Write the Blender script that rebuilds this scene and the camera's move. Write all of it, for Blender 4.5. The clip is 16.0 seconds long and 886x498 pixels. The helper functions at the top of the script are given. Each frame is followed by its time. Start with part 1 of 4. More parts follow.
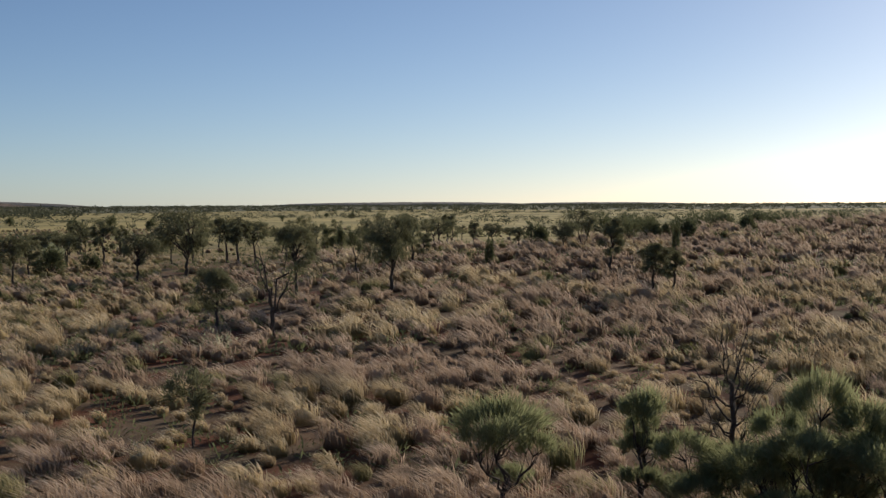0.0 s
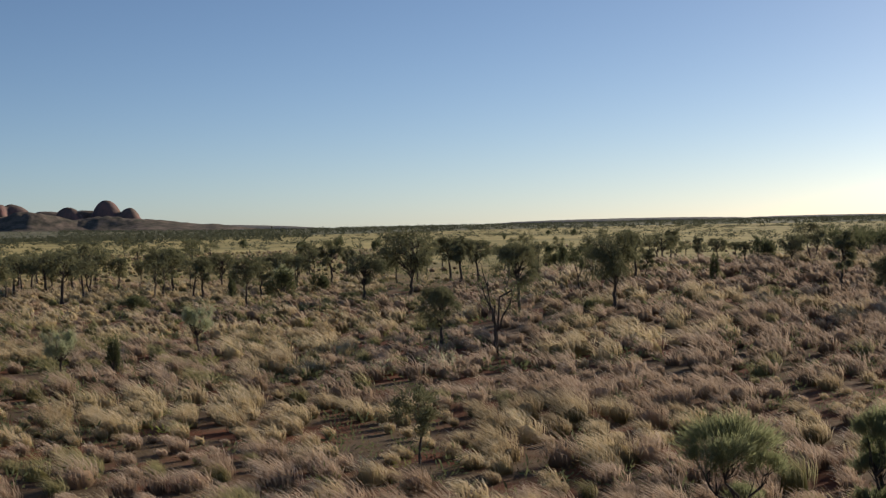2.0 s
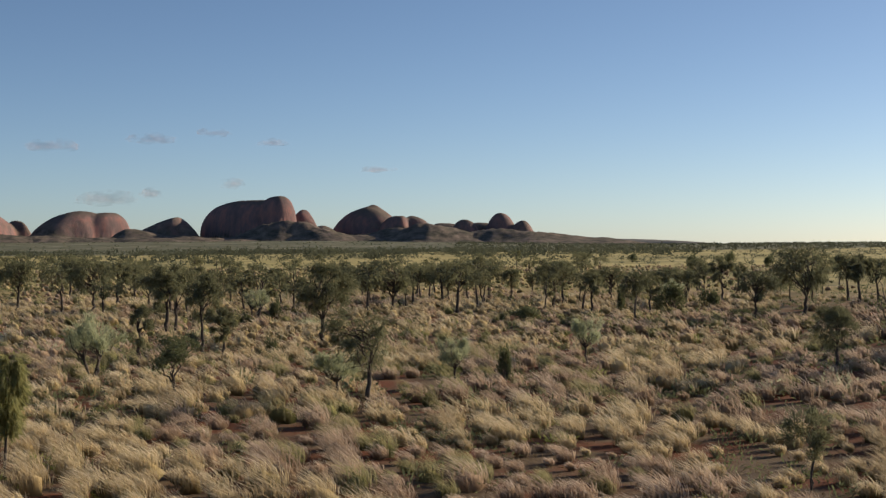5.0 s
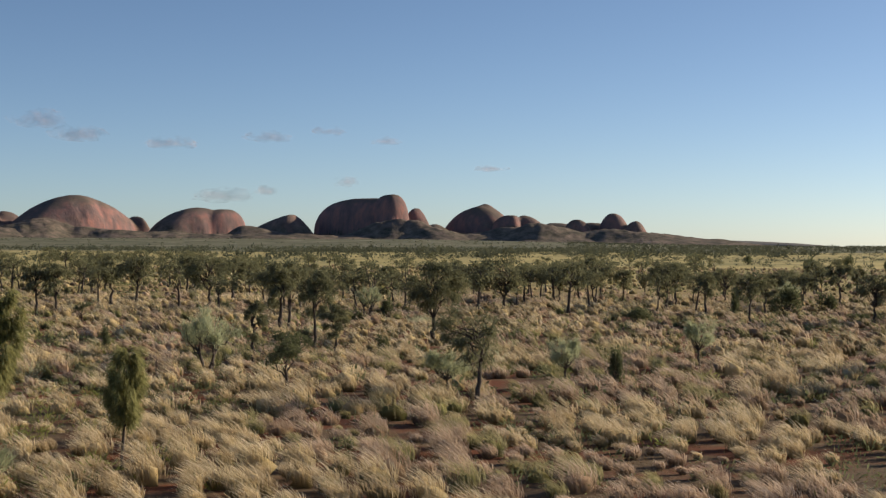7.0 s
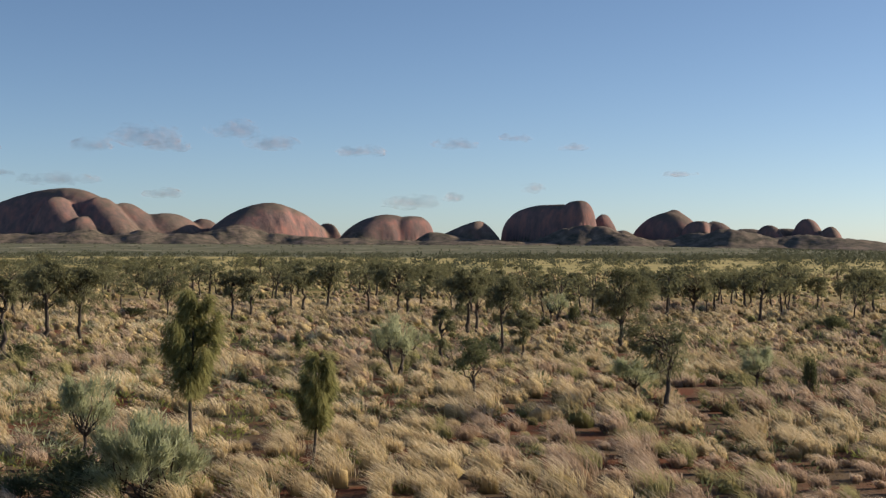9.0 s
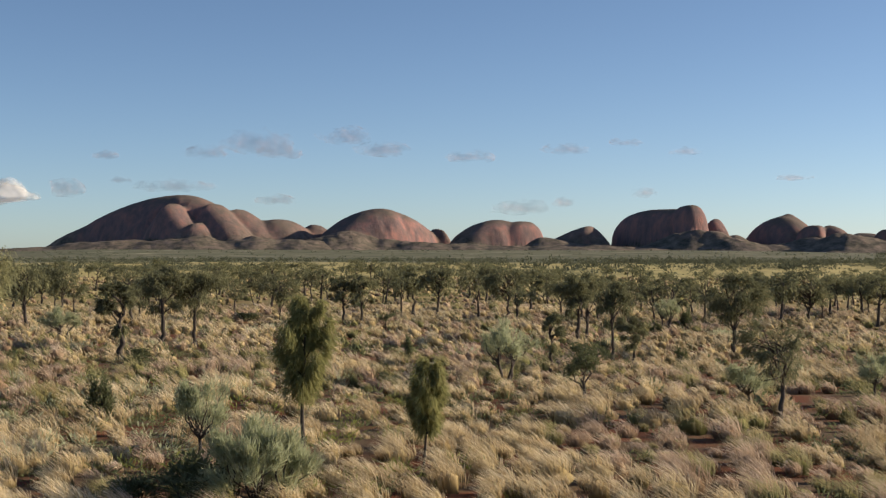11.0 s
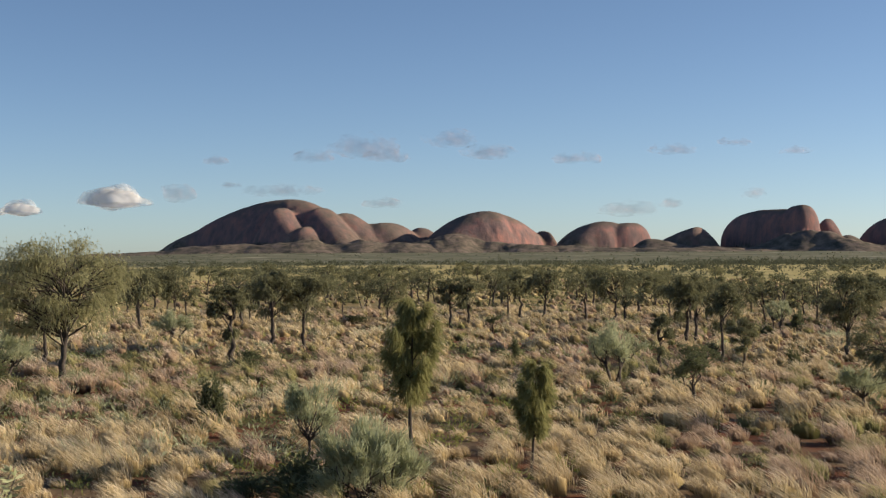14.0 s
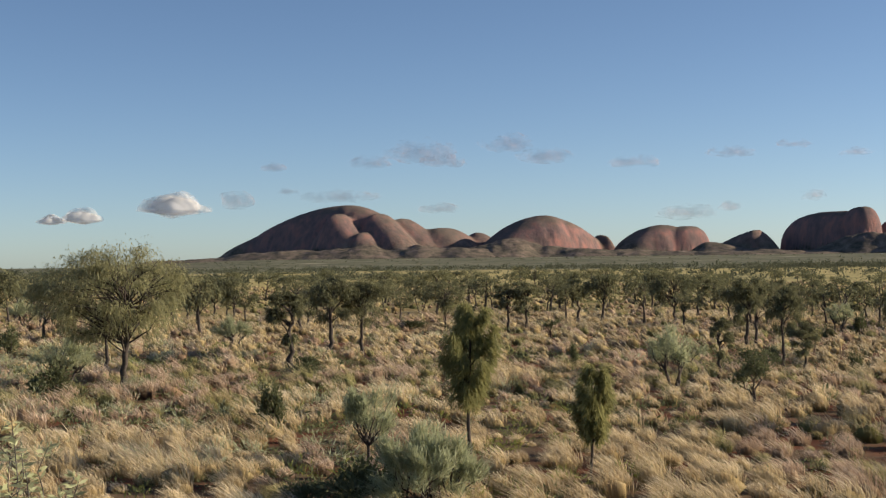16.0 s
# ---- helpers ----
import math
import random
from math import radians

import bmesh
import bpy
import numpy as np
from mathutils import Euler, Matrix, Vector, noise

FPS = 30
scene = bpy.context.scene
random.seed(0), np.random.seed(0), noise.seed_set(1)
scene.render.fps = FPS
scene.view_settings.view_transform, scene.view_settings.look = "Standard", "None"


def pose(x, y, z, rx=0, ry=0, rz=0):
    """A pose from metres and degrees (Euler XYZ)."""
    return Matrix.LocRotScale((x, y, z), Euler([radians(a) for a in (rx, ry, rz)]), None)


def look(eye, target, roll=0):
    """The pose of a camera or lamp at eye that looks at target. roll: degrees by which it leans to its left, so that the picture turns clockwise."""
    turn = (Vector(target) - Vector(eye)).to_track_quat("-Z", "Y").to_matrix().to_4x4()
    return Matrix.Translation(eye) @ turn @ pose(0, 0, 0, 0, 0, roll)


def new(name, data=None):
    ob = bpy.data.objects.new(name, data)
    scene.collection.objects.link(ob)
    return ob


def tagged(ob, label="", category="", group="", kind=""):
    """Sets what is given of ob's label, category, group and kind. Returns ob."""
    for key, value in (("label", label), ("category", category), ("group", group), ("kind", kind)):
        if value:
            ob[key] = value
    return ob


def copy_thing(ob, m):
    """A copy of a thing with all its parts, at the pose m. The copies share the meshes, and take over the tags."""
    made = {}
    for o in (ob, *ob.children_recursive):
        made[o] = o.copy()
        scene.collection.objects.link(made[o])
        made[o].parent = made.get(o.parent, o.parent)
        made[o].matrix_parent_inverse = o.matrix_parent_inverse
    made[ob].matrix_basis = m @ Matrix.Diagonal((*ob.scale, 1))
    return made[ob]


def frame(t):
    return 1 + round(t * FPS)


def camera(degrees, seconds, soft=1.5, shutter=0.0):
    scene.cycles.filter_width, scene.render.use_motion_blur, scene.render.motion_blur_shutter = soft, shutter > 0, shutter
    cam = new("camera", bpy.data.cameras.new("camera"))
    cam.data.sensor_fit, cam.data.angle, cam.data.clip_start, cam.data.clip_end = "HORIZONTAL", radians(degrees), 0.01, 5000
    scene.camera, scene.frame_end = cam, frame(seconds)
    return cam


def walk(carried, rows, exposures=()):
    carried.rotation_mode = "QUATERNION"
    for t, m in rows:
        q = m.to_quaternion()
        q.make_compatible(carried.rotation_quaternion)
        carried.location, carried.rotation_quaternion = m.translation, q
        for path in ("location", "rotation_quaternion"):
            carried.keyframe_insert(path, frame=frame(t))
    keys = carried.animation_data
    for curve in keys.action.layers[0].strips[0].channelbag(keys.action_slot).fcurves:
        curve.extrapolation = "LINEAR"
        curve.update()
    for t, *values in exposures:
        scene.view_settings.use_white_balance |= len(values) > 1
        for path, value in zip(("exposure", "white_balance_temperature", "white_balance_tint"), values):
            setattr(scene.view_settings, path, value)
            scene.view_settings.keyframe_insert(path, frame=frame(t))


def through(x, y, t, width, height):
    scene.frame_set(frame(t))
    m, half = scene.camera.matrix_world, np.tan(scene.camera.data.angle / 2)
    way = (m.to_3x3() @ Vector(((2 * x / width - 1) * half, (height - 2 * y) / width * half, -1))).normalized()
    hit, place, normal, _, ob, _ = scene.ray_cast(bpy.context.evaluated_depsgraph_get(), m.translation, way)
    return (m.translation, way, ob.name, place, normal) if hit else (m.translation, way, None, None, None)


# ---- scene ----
EYE_HEIGHT = 7.5

# ---------------------------------------------------------------- camera
# seconds, heading, tilt and lean in degrees: a pan by hand from one standpoint
PAN = [
    (0, 48.480, -1.885, -0.284),
    (0.5, 45.592, -1.748, -0.750),
    (1, 43.940, -1.528, -0.276),
    (1.5, 42.045, -1.286, -0.343),
    (2, 39.383, -1.050, -1.304),
    (2.5, 36.801, -0.810, -0.197),
    (3, 32.199, -0.503, -0.527),
    (3.5, 28.149, -0.542, -0.942),
    (4, 25.914, -0.582, 0.514),
    (4.2, 25.401, -0.462, 0.288),
    (6.5, 20.163, -0.254, -0.129),
    (7, 18.895, -0.255, 0.226),
    (7.5, 16.601, -0.208, 1.537),
    (8, 14.270, -0.175, 1.278),
    (8.5, 12.753, -0.139, 1.023),
    (9, 11.221, -0.021, 0.186),
    (9.5, 9.767, 0.084, 0.230),
    (10, 8.203, 0.176, -0.069),
    (10.2, 7.628, 0.208, 0.225),
    (12.3, 5.560, 0.144, -0.291),
    (12.5, 5.198, 0.147, -0.069),
    (13, 4.279, 0.165, -0.176),
    (13.5, 3.360, 0.230, 0.106),
    (14, 2.349, 0.295, -0.262),
    (14.5, 1.460, 0.384, -0.572),
    (15, 0.653, 0.475, -0.454),
    (15.5, 0.340, 0.488, 0.057),
    (16, -0.000, 0.516, -0.656),
]


def heading(t, turn, tilt, lean):
    a, b = radians(turn), radians(tilt)
    eye = Vector((0, 0, EYE_HEIGHT))
    return t, look(eye, eye + 100 * Vector((math.sin(a) * math.cos(b), math.cos(a) * math.cos(b), math.sin(b))), lean)


cam = camera(35.25, 16.0, soft=1.25, shutter=0.12)
walk(cam, [heading(*row) for row in PAN], exposures=[(0.0, -0.06, 5980, 10), (3.5, 0.22, 6230, 10), (7.0, 0.46, 6320, 10), (9.0, 0.57, 6340, 10), (12.5, 0.63, 6330, 10), (16.0, 0.6, 6320, 10)])

# ---------------------------------------------------------------- light
SUN_AZ, SUN_EL = radians(83), radians(17.5)
world = bpy.data.worlds.new("desert_sky")
scene.world = world
world.use_nodes = True
wn = world.node_tree.nodes
sky = wn.new("ShaderNodeTexSky")
sky.sky_type, sky.sun_disc = "NISHITA", False
sky.sun_elevation, sky.sun_rotation = SUN_EL, SUN_AZ
sky.altitude, sky.air_density, sky.dust_density, sky.ozone_density = 450, 0.62, 0.45, 1.7
world.node_tree.links.new(sky.outputs[0], wn["Background"].inputs[0])
wn["Background"].inputs[1].default_value = 0.075

sun = new("sun", bpy.data.lights.new("sun", "SUN"))
sun.data.energy, sun.data.angle, sun.data.color = 5.0, radians(0.5), (1.0, 0.84, 0.63)
sun.matrix_world = look((300 * math.sin(SUN_AZ), 300 * math.cos(SUN_AZ), 300 * math.tan(SUN_EL)), (0, 0, 0))

# ---------------------------------------------------------------- materials


class Nodes:
    """A small node builder for one material."""

    def __init__(self, name):
        self.mat = bpy.data.materials.new(name)
        self.mat.use_nodes = True
        self.tree = self.mat.node_tree
        self.tree.nodes.clear()
        self.out = self.tree.nodes.new("ShaderNodeOutputMaterial")

    def node(self, kind, **inputs):
        n = self.tree.nodes.new(kind)
        for key, value in inputs.items():
            self.put(n, key.replace("_", " "), value)
        return n

    def put(self, n, key, value):
        socket = n.inputs[int(key)] if key.isdigit() else n.inputs[key]
        if isinstance(value, bpy.types.NodeSocket):
            self.tree.links.new(value, socket)
        else:
            socket.default_value = value

    def position(self):
        return self.node("ShaderNodeNewGeometry").outputs["Position"]

    def noise(self, scale, detail=3.0, rough=0.55, vector=None):
        n = self.node("ShaderNodeTexNoise", Scale=scale, Detail=detail, Roughness=rough)
        self.put(n, "Vector", vector if vector is not None else self.position())
        return n.outputs["Fac"]

    def ramp(self, fac, *stops):
        n = self.tree.nodes.new("ShaderNodeValToRGB")
        self.put(n, "Fac", fac)
        els = n.color_ramp.elements
        while len(els) < len(stops):
            els.new(0.5)
        for e, (p, c) in zip(els, stops):
            e.position, e.color = p, (*c, 1.0) if len(c) == 3 else c
        return n.outputs["Color"]

    def grey(self, fac, lo, hi, a=0.0, b=1.0):
        n = self.node("ShaderNodeMapRange", Value=fac)
        for k, v in zip(("From Min", "From Max", "To Min", "To Max"), (lo, hi, a, b)):
            n.inputs[k].default_value = v
        return n.outputs[0]

    def mix(self, fac, a, b, blend="MIX"):
        n = self.tree.nodes.new("ShaderNodeMix")
        n.data_type, n.blend_type = "RGBA", blend
        for i, v in ((0, fac), (6, a), (7, b)):
            if isinstance(v, bpy.types.NodeSocket):
                self.tree.links.new(v, n.inputs[i])
            else:
                n.inputs[i].default_value = v if i == 0 else (*v, 1.0)
        return n.outputs[2]

    def math(self, op, a, b=0.0):
        n = self.tree.nodes.new("ShaderNodeMath")
        n.operation = op
        self.put(n, "0", a), self.put(n, "1", b)
        return n.outputs[0]

    def bump(self, height, strength, distance):
        return self.node("ShaderNodeBump", Height=height, Strength=strength, Distance=distance).outputs[0]

    def done(self, shader):
        self.tree.links.new(shader, self.out.inputs["Surface"])
        return self.mat

    def plain(self, colour, rough=0.9, normal=None, gloss=0.2):
        n = self.node("ShaderNodeBsdfPrincipled", Base_Color=colour, Roughness=rough)
        n.inputs["Specular IOR Level"].default_value = gloss
        if normal is not None:
            self.put(n, "Normal", normal)
        return self.done(n.outputs[0])

    def leafy(self, colour, through, share):
        """Diffuse leaf that lets part of the light through."""
        d = self.node("ShaderNodeBsdfDiffuse", Color=colour)
        t = self.node("ShaderNodeBsdfTranslucent", Color=through)
        m = self.node("ShaderNodeMixShader", Fac=share)
        self.put(m, "1", d.outputs[0]), self.put(m, "2", t.outputs[0])
        return self.done(m.outputs[0])


def island(k):
    return k.node("ShaderNodeNewGeometry").outputs["Random Per Island"]


def leaf_material(name, dark, mid, light, share=0.3):
    k = Nodes(name)
    a = k.ramp(island(k), (0.0, dark), (0.5, mid), (1.0, light))
    b = k.ramp(k.noise(0.9, 2), (0.35, dark), (0.65, mid))
    tone = k.node("ShaderNodeObjectInfo").outputs["Random"]
    c = k.mix(0.35, a, b)
    c = k.mix(k.grey(tone, 0, 1, 0.0, 0.35), c, light)
    return k.leafy(c, k.mix(0.5, c, light), share)


LEAF_OAK = leaf_material("oak_needles", (0.128, 0.13, 0.072), (0.185, 0.187, 0.105), (0.245, 0.242, 0.136), 0.34)
LEAF_OLD = leaf_material("old_oak_needles", (0.16, 0.16, 0.08), (0.29, 0.285, 0.145), (0.45, 0.43, 0.24), 0.5)
LEAF_YOUNG = leaf_material("young_oak_needles", (0.165, 0.17, 0.075), (0.27, 0.268, 0.112), (0.38, 0.36, 0.16), 0.46)
LEAF_GREY = leaf_material("wattle_leaves", (0.19, 0.21, 0.12), (0.35, 0.375, 0.22), (0.53, 0.545, 0.35), 0.45)
LEAF_FRESH = leaf_material("fresh_grass_leaves", (0.1, 0.12, 0.03), (0.2, 0.22, 0.06), (0.34, 0.36, 0.11), 0.35)
LEAF_PALE = leaf_material("pale_broad_leaves", (0.24, 0.26, 0.13), (0.42, 0.44, 0.24), (0.62, 0.62, 0.38), 0.4)
LEAF_GREEN = leaf_material("shrub_needles", (0.15, 0.158, 0.085), (0.225, 0.24, 0.122), (0.32, 0.335, 0.175), 0.6)
LEAF_BUSH = leaf_material("bush_leaves", (0.07, 0.08, 0.042), (0.125, 0.136, 0.072), (0.2, 0.21, 0.11), 0.3)
LEAF_HERB = leaf_material("herb_leaves", (0.075, 0.09, 0.045), (0.145, 0.165, 0.08), (0.25, 0.265, 0.13), 0.3)
LEAF_FAR = leaf_material("far_scrub_leaves", (0.07, 0.078, 0.052), (0.1, 0.108, 0.072), (0.14, 0.145, 0.095), 0.3)


def bark_material(name, a, b):
    k = Nodes(name)
    n = k.noise(9.0, 5)
    c = k.ramp(n, (0.3, a), (0.7, b))
    return k.plain(c, 0.95, k.bump(n, 0.6, 0.03))


BARK = bark_material("dark_bark", (0.04, 0.034, 0.029), (0.11, 0.09, 0.075))
BARK_GREY = bark_material("grey_bark", (0.05, 0.043, 0.038), (0.17, 0.15, 0.13))


def grass_material(name, foot, stalk, head, share=0.34):
    """Grass from its green foot, darkened in colour to stand in for shade low in the tuft, over the stalks to the pale
    seed heads, with a tone of its own for each blade and plant.
    """
    k = Nodes(name)
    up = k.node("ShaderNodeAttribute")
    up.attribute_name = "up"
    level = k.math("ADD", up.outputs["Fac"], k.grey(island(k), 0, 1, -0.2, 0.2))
    # the dark low end of the ramp paints shade onto the tuft's bottom
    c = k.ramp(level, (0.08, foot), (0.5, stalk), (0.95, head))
    c = k.mix(k.grey(k.noise(0.7, 2), 0.35, 0.7, 0.0, 0.35), c, stalk)
    age = k.node("ShaderNodeAttribute")
    age.attribute_name = "age"
    c = k.mix(k.grey(age.outputs["Fac"], 0.3, 1.0, 0.0, 0.75), c, k.mix(1.0, c, (0.52, 0.45, 0.38), "MULTIPLY"))
    return k.leafy(c, k.mix(0.22, c, (0.75, 0.68, 0.6)), share)


# first colour of each: foot, darkened beyond its own tone as painted shade
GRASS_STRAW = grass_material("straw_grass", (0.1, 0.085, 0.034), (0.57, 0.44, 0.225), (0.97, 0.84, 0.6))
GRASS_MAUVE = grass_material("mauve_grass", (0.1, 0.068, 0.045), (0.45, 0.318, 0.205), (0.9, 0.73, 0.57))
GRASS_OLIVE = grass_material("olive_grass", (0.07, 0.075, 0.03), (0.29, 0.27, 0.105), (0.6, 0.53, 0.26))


def ground_material():
    k = Nodes("red_desert_ground")
    pos = k.position()
    dist = k.node("ShaderNodeVectorMath")
    dist.operation = "LENGTH"
    k.put(dist, "0", pos)
    r = dist.outputs["Value"]
    fine = k.noise(6.0, 6, 0.7)
    broad = k.noise(0.25, 4)
    sand = k.ramp(fine, (0.25, (0.11, 0.038, 0.02)), (0.75, (0.22, 0.085, 0.042)))
    litter = k.ramp(fine, (0.3, (0.09, 0.06, 0.035)), (0.7, (0.2, 0.14, 0.085)))
    near = k.mix(k.grey(broad, 0.4, 0.55), sand, litter)
    wide = k.noise(0.012, 5, 0.6)
    plain = k.ramp(wide, (0.3, (0.25, 0.23, 0.105)), (0.52, (0.45, 0.37, 0.15)), (0.75, (0.6, 0.475, 0.2)))
    plain = k.mix(k.grey(k.noise(0.06, 4, 0.7), 0.5, 0.66, 0.0, 0.85), plain, (0.17, 0.17, 0.08))
    scrub = k.ramp(k.noise(0.009, 6, 0.7), (0.35, (0.085, 0.088, 0.052)), (0.52, (0.15, 0.15, 0.092)), (0.61, (0.22, 0.2, 0.13)), (0.68, (0.46, 0.41, 0.29)))
    c = k.mix(k.grey(r, 130, 300), near, plain)
    xyz = k.node("ShaderNodeSeparateXYZ", Vector=pos)
    bearing = k.math("ARCTAN2", xyz.outputs["X"], xyz.outputs["Y"])
    reach = k.math("ADD", k.grey(bearing, 0.5, 0.72, 1080, 1450), k.grey(k.noise(0.003, 4), 0.3, 0.7, -180, 180))
    c = k.mix(k.grey(k.math("SUBTRACT", r, reach), 0, 160), c, scrub)
    return k.plain(c, 0.97, k.bump(fine, 0.5, 0.05), 0.1)


GROUND = ground_material()


def rock_material():
    """Red conglomerate on the steep faces, dry scrub on the gentle foot slopes, pale weathered rock on the tops."""
    k = Nodes("red_conglomerate")
    pos = k.position()
    streak = k.node("ShaderNodeMapping", Vector=pos)
    streak.inputs["Scale"].default_value = (1.0, 1.0, 0.3)
    drip = k.noise(0.045, 6, 0.65, streak.outputs[0])
    blotch = k.noise(0.016, 5, 0.6)
    c = k.ramp(drip, (0.3, (0.125, 0.097, 0.098)), (0.48, (0.207, 0.134, 0.126)), (0.7, (0.34, 0.167, 0.138)))
    c = k.mix(k.grey(blotch, 0.5, 0.75, 0, 0.4), c, (0.13, 0.1, 0.095))
    face = k.node("ShaderNodeSeparateXYZ", Vector=k.node("ShaderNodeNewGeometry").outputs["Normal"]).outputs["Z"]
    flat = k.math("ADD", face, k.grey(blotch, 0.3, 0.7, -0.12, 0.12))
    c = k.mix(k.grey(flat, 0.64, 0.93, 0.0, 0.8), c, (0.135, 0.115, 0.092))
    height = k.node("ShaderNodeSeparateXYZ", Vector=pos).outputs["Z"]
    foot = k.math("MULTIPLY", k.grey(height, 88, 45), k.grey(flat, 0.36, 0.62))
    scrub = k.ramp(k.noise(0.03, 6, 0.7), (0.35, (0.065, 0.062, 0.047)), (0.5, (0.145, 0.12, 0.093)), (0.66, (0.25, 0.19, 0.15)))
    c = k.mix(foot, c, scrub)
    ledge = k.noise(0.08, 6, 0.7)
    h = k.math("ADD", drip, k.math("MULTIPLY", ledge, 0.6))
    return k.plain(c, 0.95, k.bump(h, 0.5, 4.0), 0.1)


ROCK = rock_material()


def far_stone_material():
    k = Nodes("pale_stony_plateau")
    n = k.noise(0.02, 6, 0.7)
    c = k.ramp(n, (0.35, (0.17, 0.165, 0.15)), (0.66, (0.27, 0.25, 0.225)))
    return k.plain(c, 0.97, k.bump(n, 0.4, 4.0), 0.1)


FAR_STONE = far_stone_material()


def cloud_material(name, colour, full, ragged):
    """Cloud that thins out towards its rim."""
    k = Nodes(name)
    d = k.node("ShaderNodeBsdfDiffuse", Color=(*colour, 1.0))
    t = k.node("ShaderNodeBsdfTranslucent", Color=(*colour, 1.0))
    a = k.node("ShaderNodeMixShader", Fac=0.6)
    k.put(a, "1", d.outputs[0]), k.put(a, "2", t.outputs[0])
    rim = k.node("ShaderNodeAttribute")
    rim.attribute_name = "rim"
    wisp = k.noise(0.016, 6, 0.65)
    thick = k.math("ADD", k.math("SUBTRACT", 1.0, rim.outputs["Fac"]), k.grey(wisp, 0.25, 0.75, -ragged, ragged))
    m = k.node("ShaderNodeMixShader", Fac=k.grey(thick, 0.0, 0.8, 0.0, full))
    k.put(m, "1", k.node("ShaderNodeBsdfTransparent").outputs[0]), k.put(m, "2", a.outputs[0])
    return k.done(m.outputs[0])


CLOUD_WHITE = cloud_material("white_cloud", (0.99, 0.985, 0.98), 1.0, 0.5)
CLOUD_GREY = cloud_material("grey_cloud_wisp", (0.6, 0.48, 0.49), 0.2, 0.9)

# ---------------------------------------------------------------- helpers


def smooth(a, b, x):
    u = np.clip((x - a) / (b - a), 0, 1)
    return u * u * (3 - 2 * u)


def dune_crest(az):
    """How far off the crest of the dune lies."""
    return 122 + 45 * smooth(46, 68, az)


def ground_height(x, y):
    """The lie of the land: a plain, a dune ridge, the rise towards the range, the mound under the viewer."""
    x, y = np.asarray(x, float), np.asarray(y, float)
    r = np.hypot(x, y) + 1e-6
    az = np.degrees(np.arctan2(x, y))
    share = smooth(34, 50, az) * (1 - smooth(100, 140, az))
    crest = 3.3 + 2.5 * smooth(50, 72, az)
    far = dune_crest(az)
    up = np.clip((r - 40) / (far - 40), 0, 1)
    up = up * up * (3 - 2 * up) * 0.35 + up * 0.65
    z = share * crest * np.where(r < far, up, 1 - smooth(far, far + 110, r))
    z = z + smooth(-16, -7, az) * (1 - smooth(16, 33, az)) * 17 * smooth(1700, 3900, r) ** 1.2
    return z + 5.0 * (1 - smooth(9, 28, r))


def mesh_of(name, verts, faces, materials, flat=True):
    """A mesh from arrays; all faces have the same number of corners."""
    verts, faces = np.asarray(verts, np.float32), np.asarray(faces, np.int32)
    me = bpy.data.meshes.new(name)
    n, k = faces.shape
    me.vertices.add(len(verts))
    me.vertices.foreach_set("co", verts.ravel())
    me.loops.add(n * k)
    me.loops.foreach_set("vertex_index", faces.ravel())
    me.polygons.add(n)
    me.polygons.foreach_set("loop_start", np.arange(0, n * k, k, dtype=np.int32))
    if not flat:
        me.polygons.foreach_set("use_smooth", np.ones(n, dtype=bool))
    for m in materials:
        me.materials.append(m)
    me.update(calc_edges=True)
    return me


def part(name, me, parent, label=""):
    ob = new(name, me)
    ob.parent = parent
    return tagged(ob, label) if label else ob


def rows_unit(v):
    return v / (np.linalg.norm(v, axis=1, keepdims=True) + 1e-9)


def strips(roots, ways, lengths, widths, rng, droop=0.0):
    """Narrow pointed leaves, two triangles each: roots, directions, lengths and widths as arrays."""
    n = len(roots)
    ways = rows_unit(ways)
    side = rows_unit(np.cross(ways, rng.normal(size=(n, 3))))
    mid = roots + ways * (lengths * 0.5)[:, None]
    tip = roots + ways * lengths[:, None]
    tip[:, 2] -= droop * lengths
    half = side * (widths * 0.5)[:, None]
    v = np.stack([roots, mid + half, tip, mid - half], 1).reshape(-1, 3)
    return v, np.arange(4 * n).reshape(n, 4)


class Wood:
    """Collects tapered limbs of one tree."""

    def __init__(self):
        self.v, self.f, self.n = [], [], 0

    def limb(self, points, radii, sides=6):
        points = np.asarray(points, float)
        way = rows_unit(np.gradient(points, axis=0))
        ref = np.where(np.abs(way[:, 2:3]) > 0.9, np.array([[1.0, 0, 0]]), np.array([[0, 0, 1.0]]))
        a = rows_unit(np.cross(way, ref))
        b = np.cross(way, a)
        ang = np.linspace(0, 2 * np.pi, sides, endpoint=False)
        ring = a[:, None] * np.cos(ang)[None, :, None] + b[:, None] * np.sin(ang)[None, :, None]
        v = points[:, None] + ring * np.asarray(radii)[:, None, None]
        m = len(points)
        i, j = np.meshgrid(np.arange(m - 1), np.arange(sides), indexing="ij")
        k = (j + 1) % sides
        f = np.stack([i * sides + j, i * sides + k, (i + 1) * sides + k, (i + 1) * sides + j], -1).reshape(-1, 4)
        flat = v.reshape(-1, 3)
        if self.n:
            # a sliver inside the wood joins the limb to what it grows from
            near = int(np.argmin(np.linalg.norm(np.concatenate(self.v) - flat[0], axis=1)))
            self.f.append(np.array([[self.n, self.n + 1, near, near - 1 if near else 1]]))
        self.v.append(flat)
        self.f.append(f + self.n)
        self.n += m * sides

    def mesh(self, name, material):
        return mesh_of(name, np.concatenate(self.v), np.concatenate(self.f), [material], flat=False)


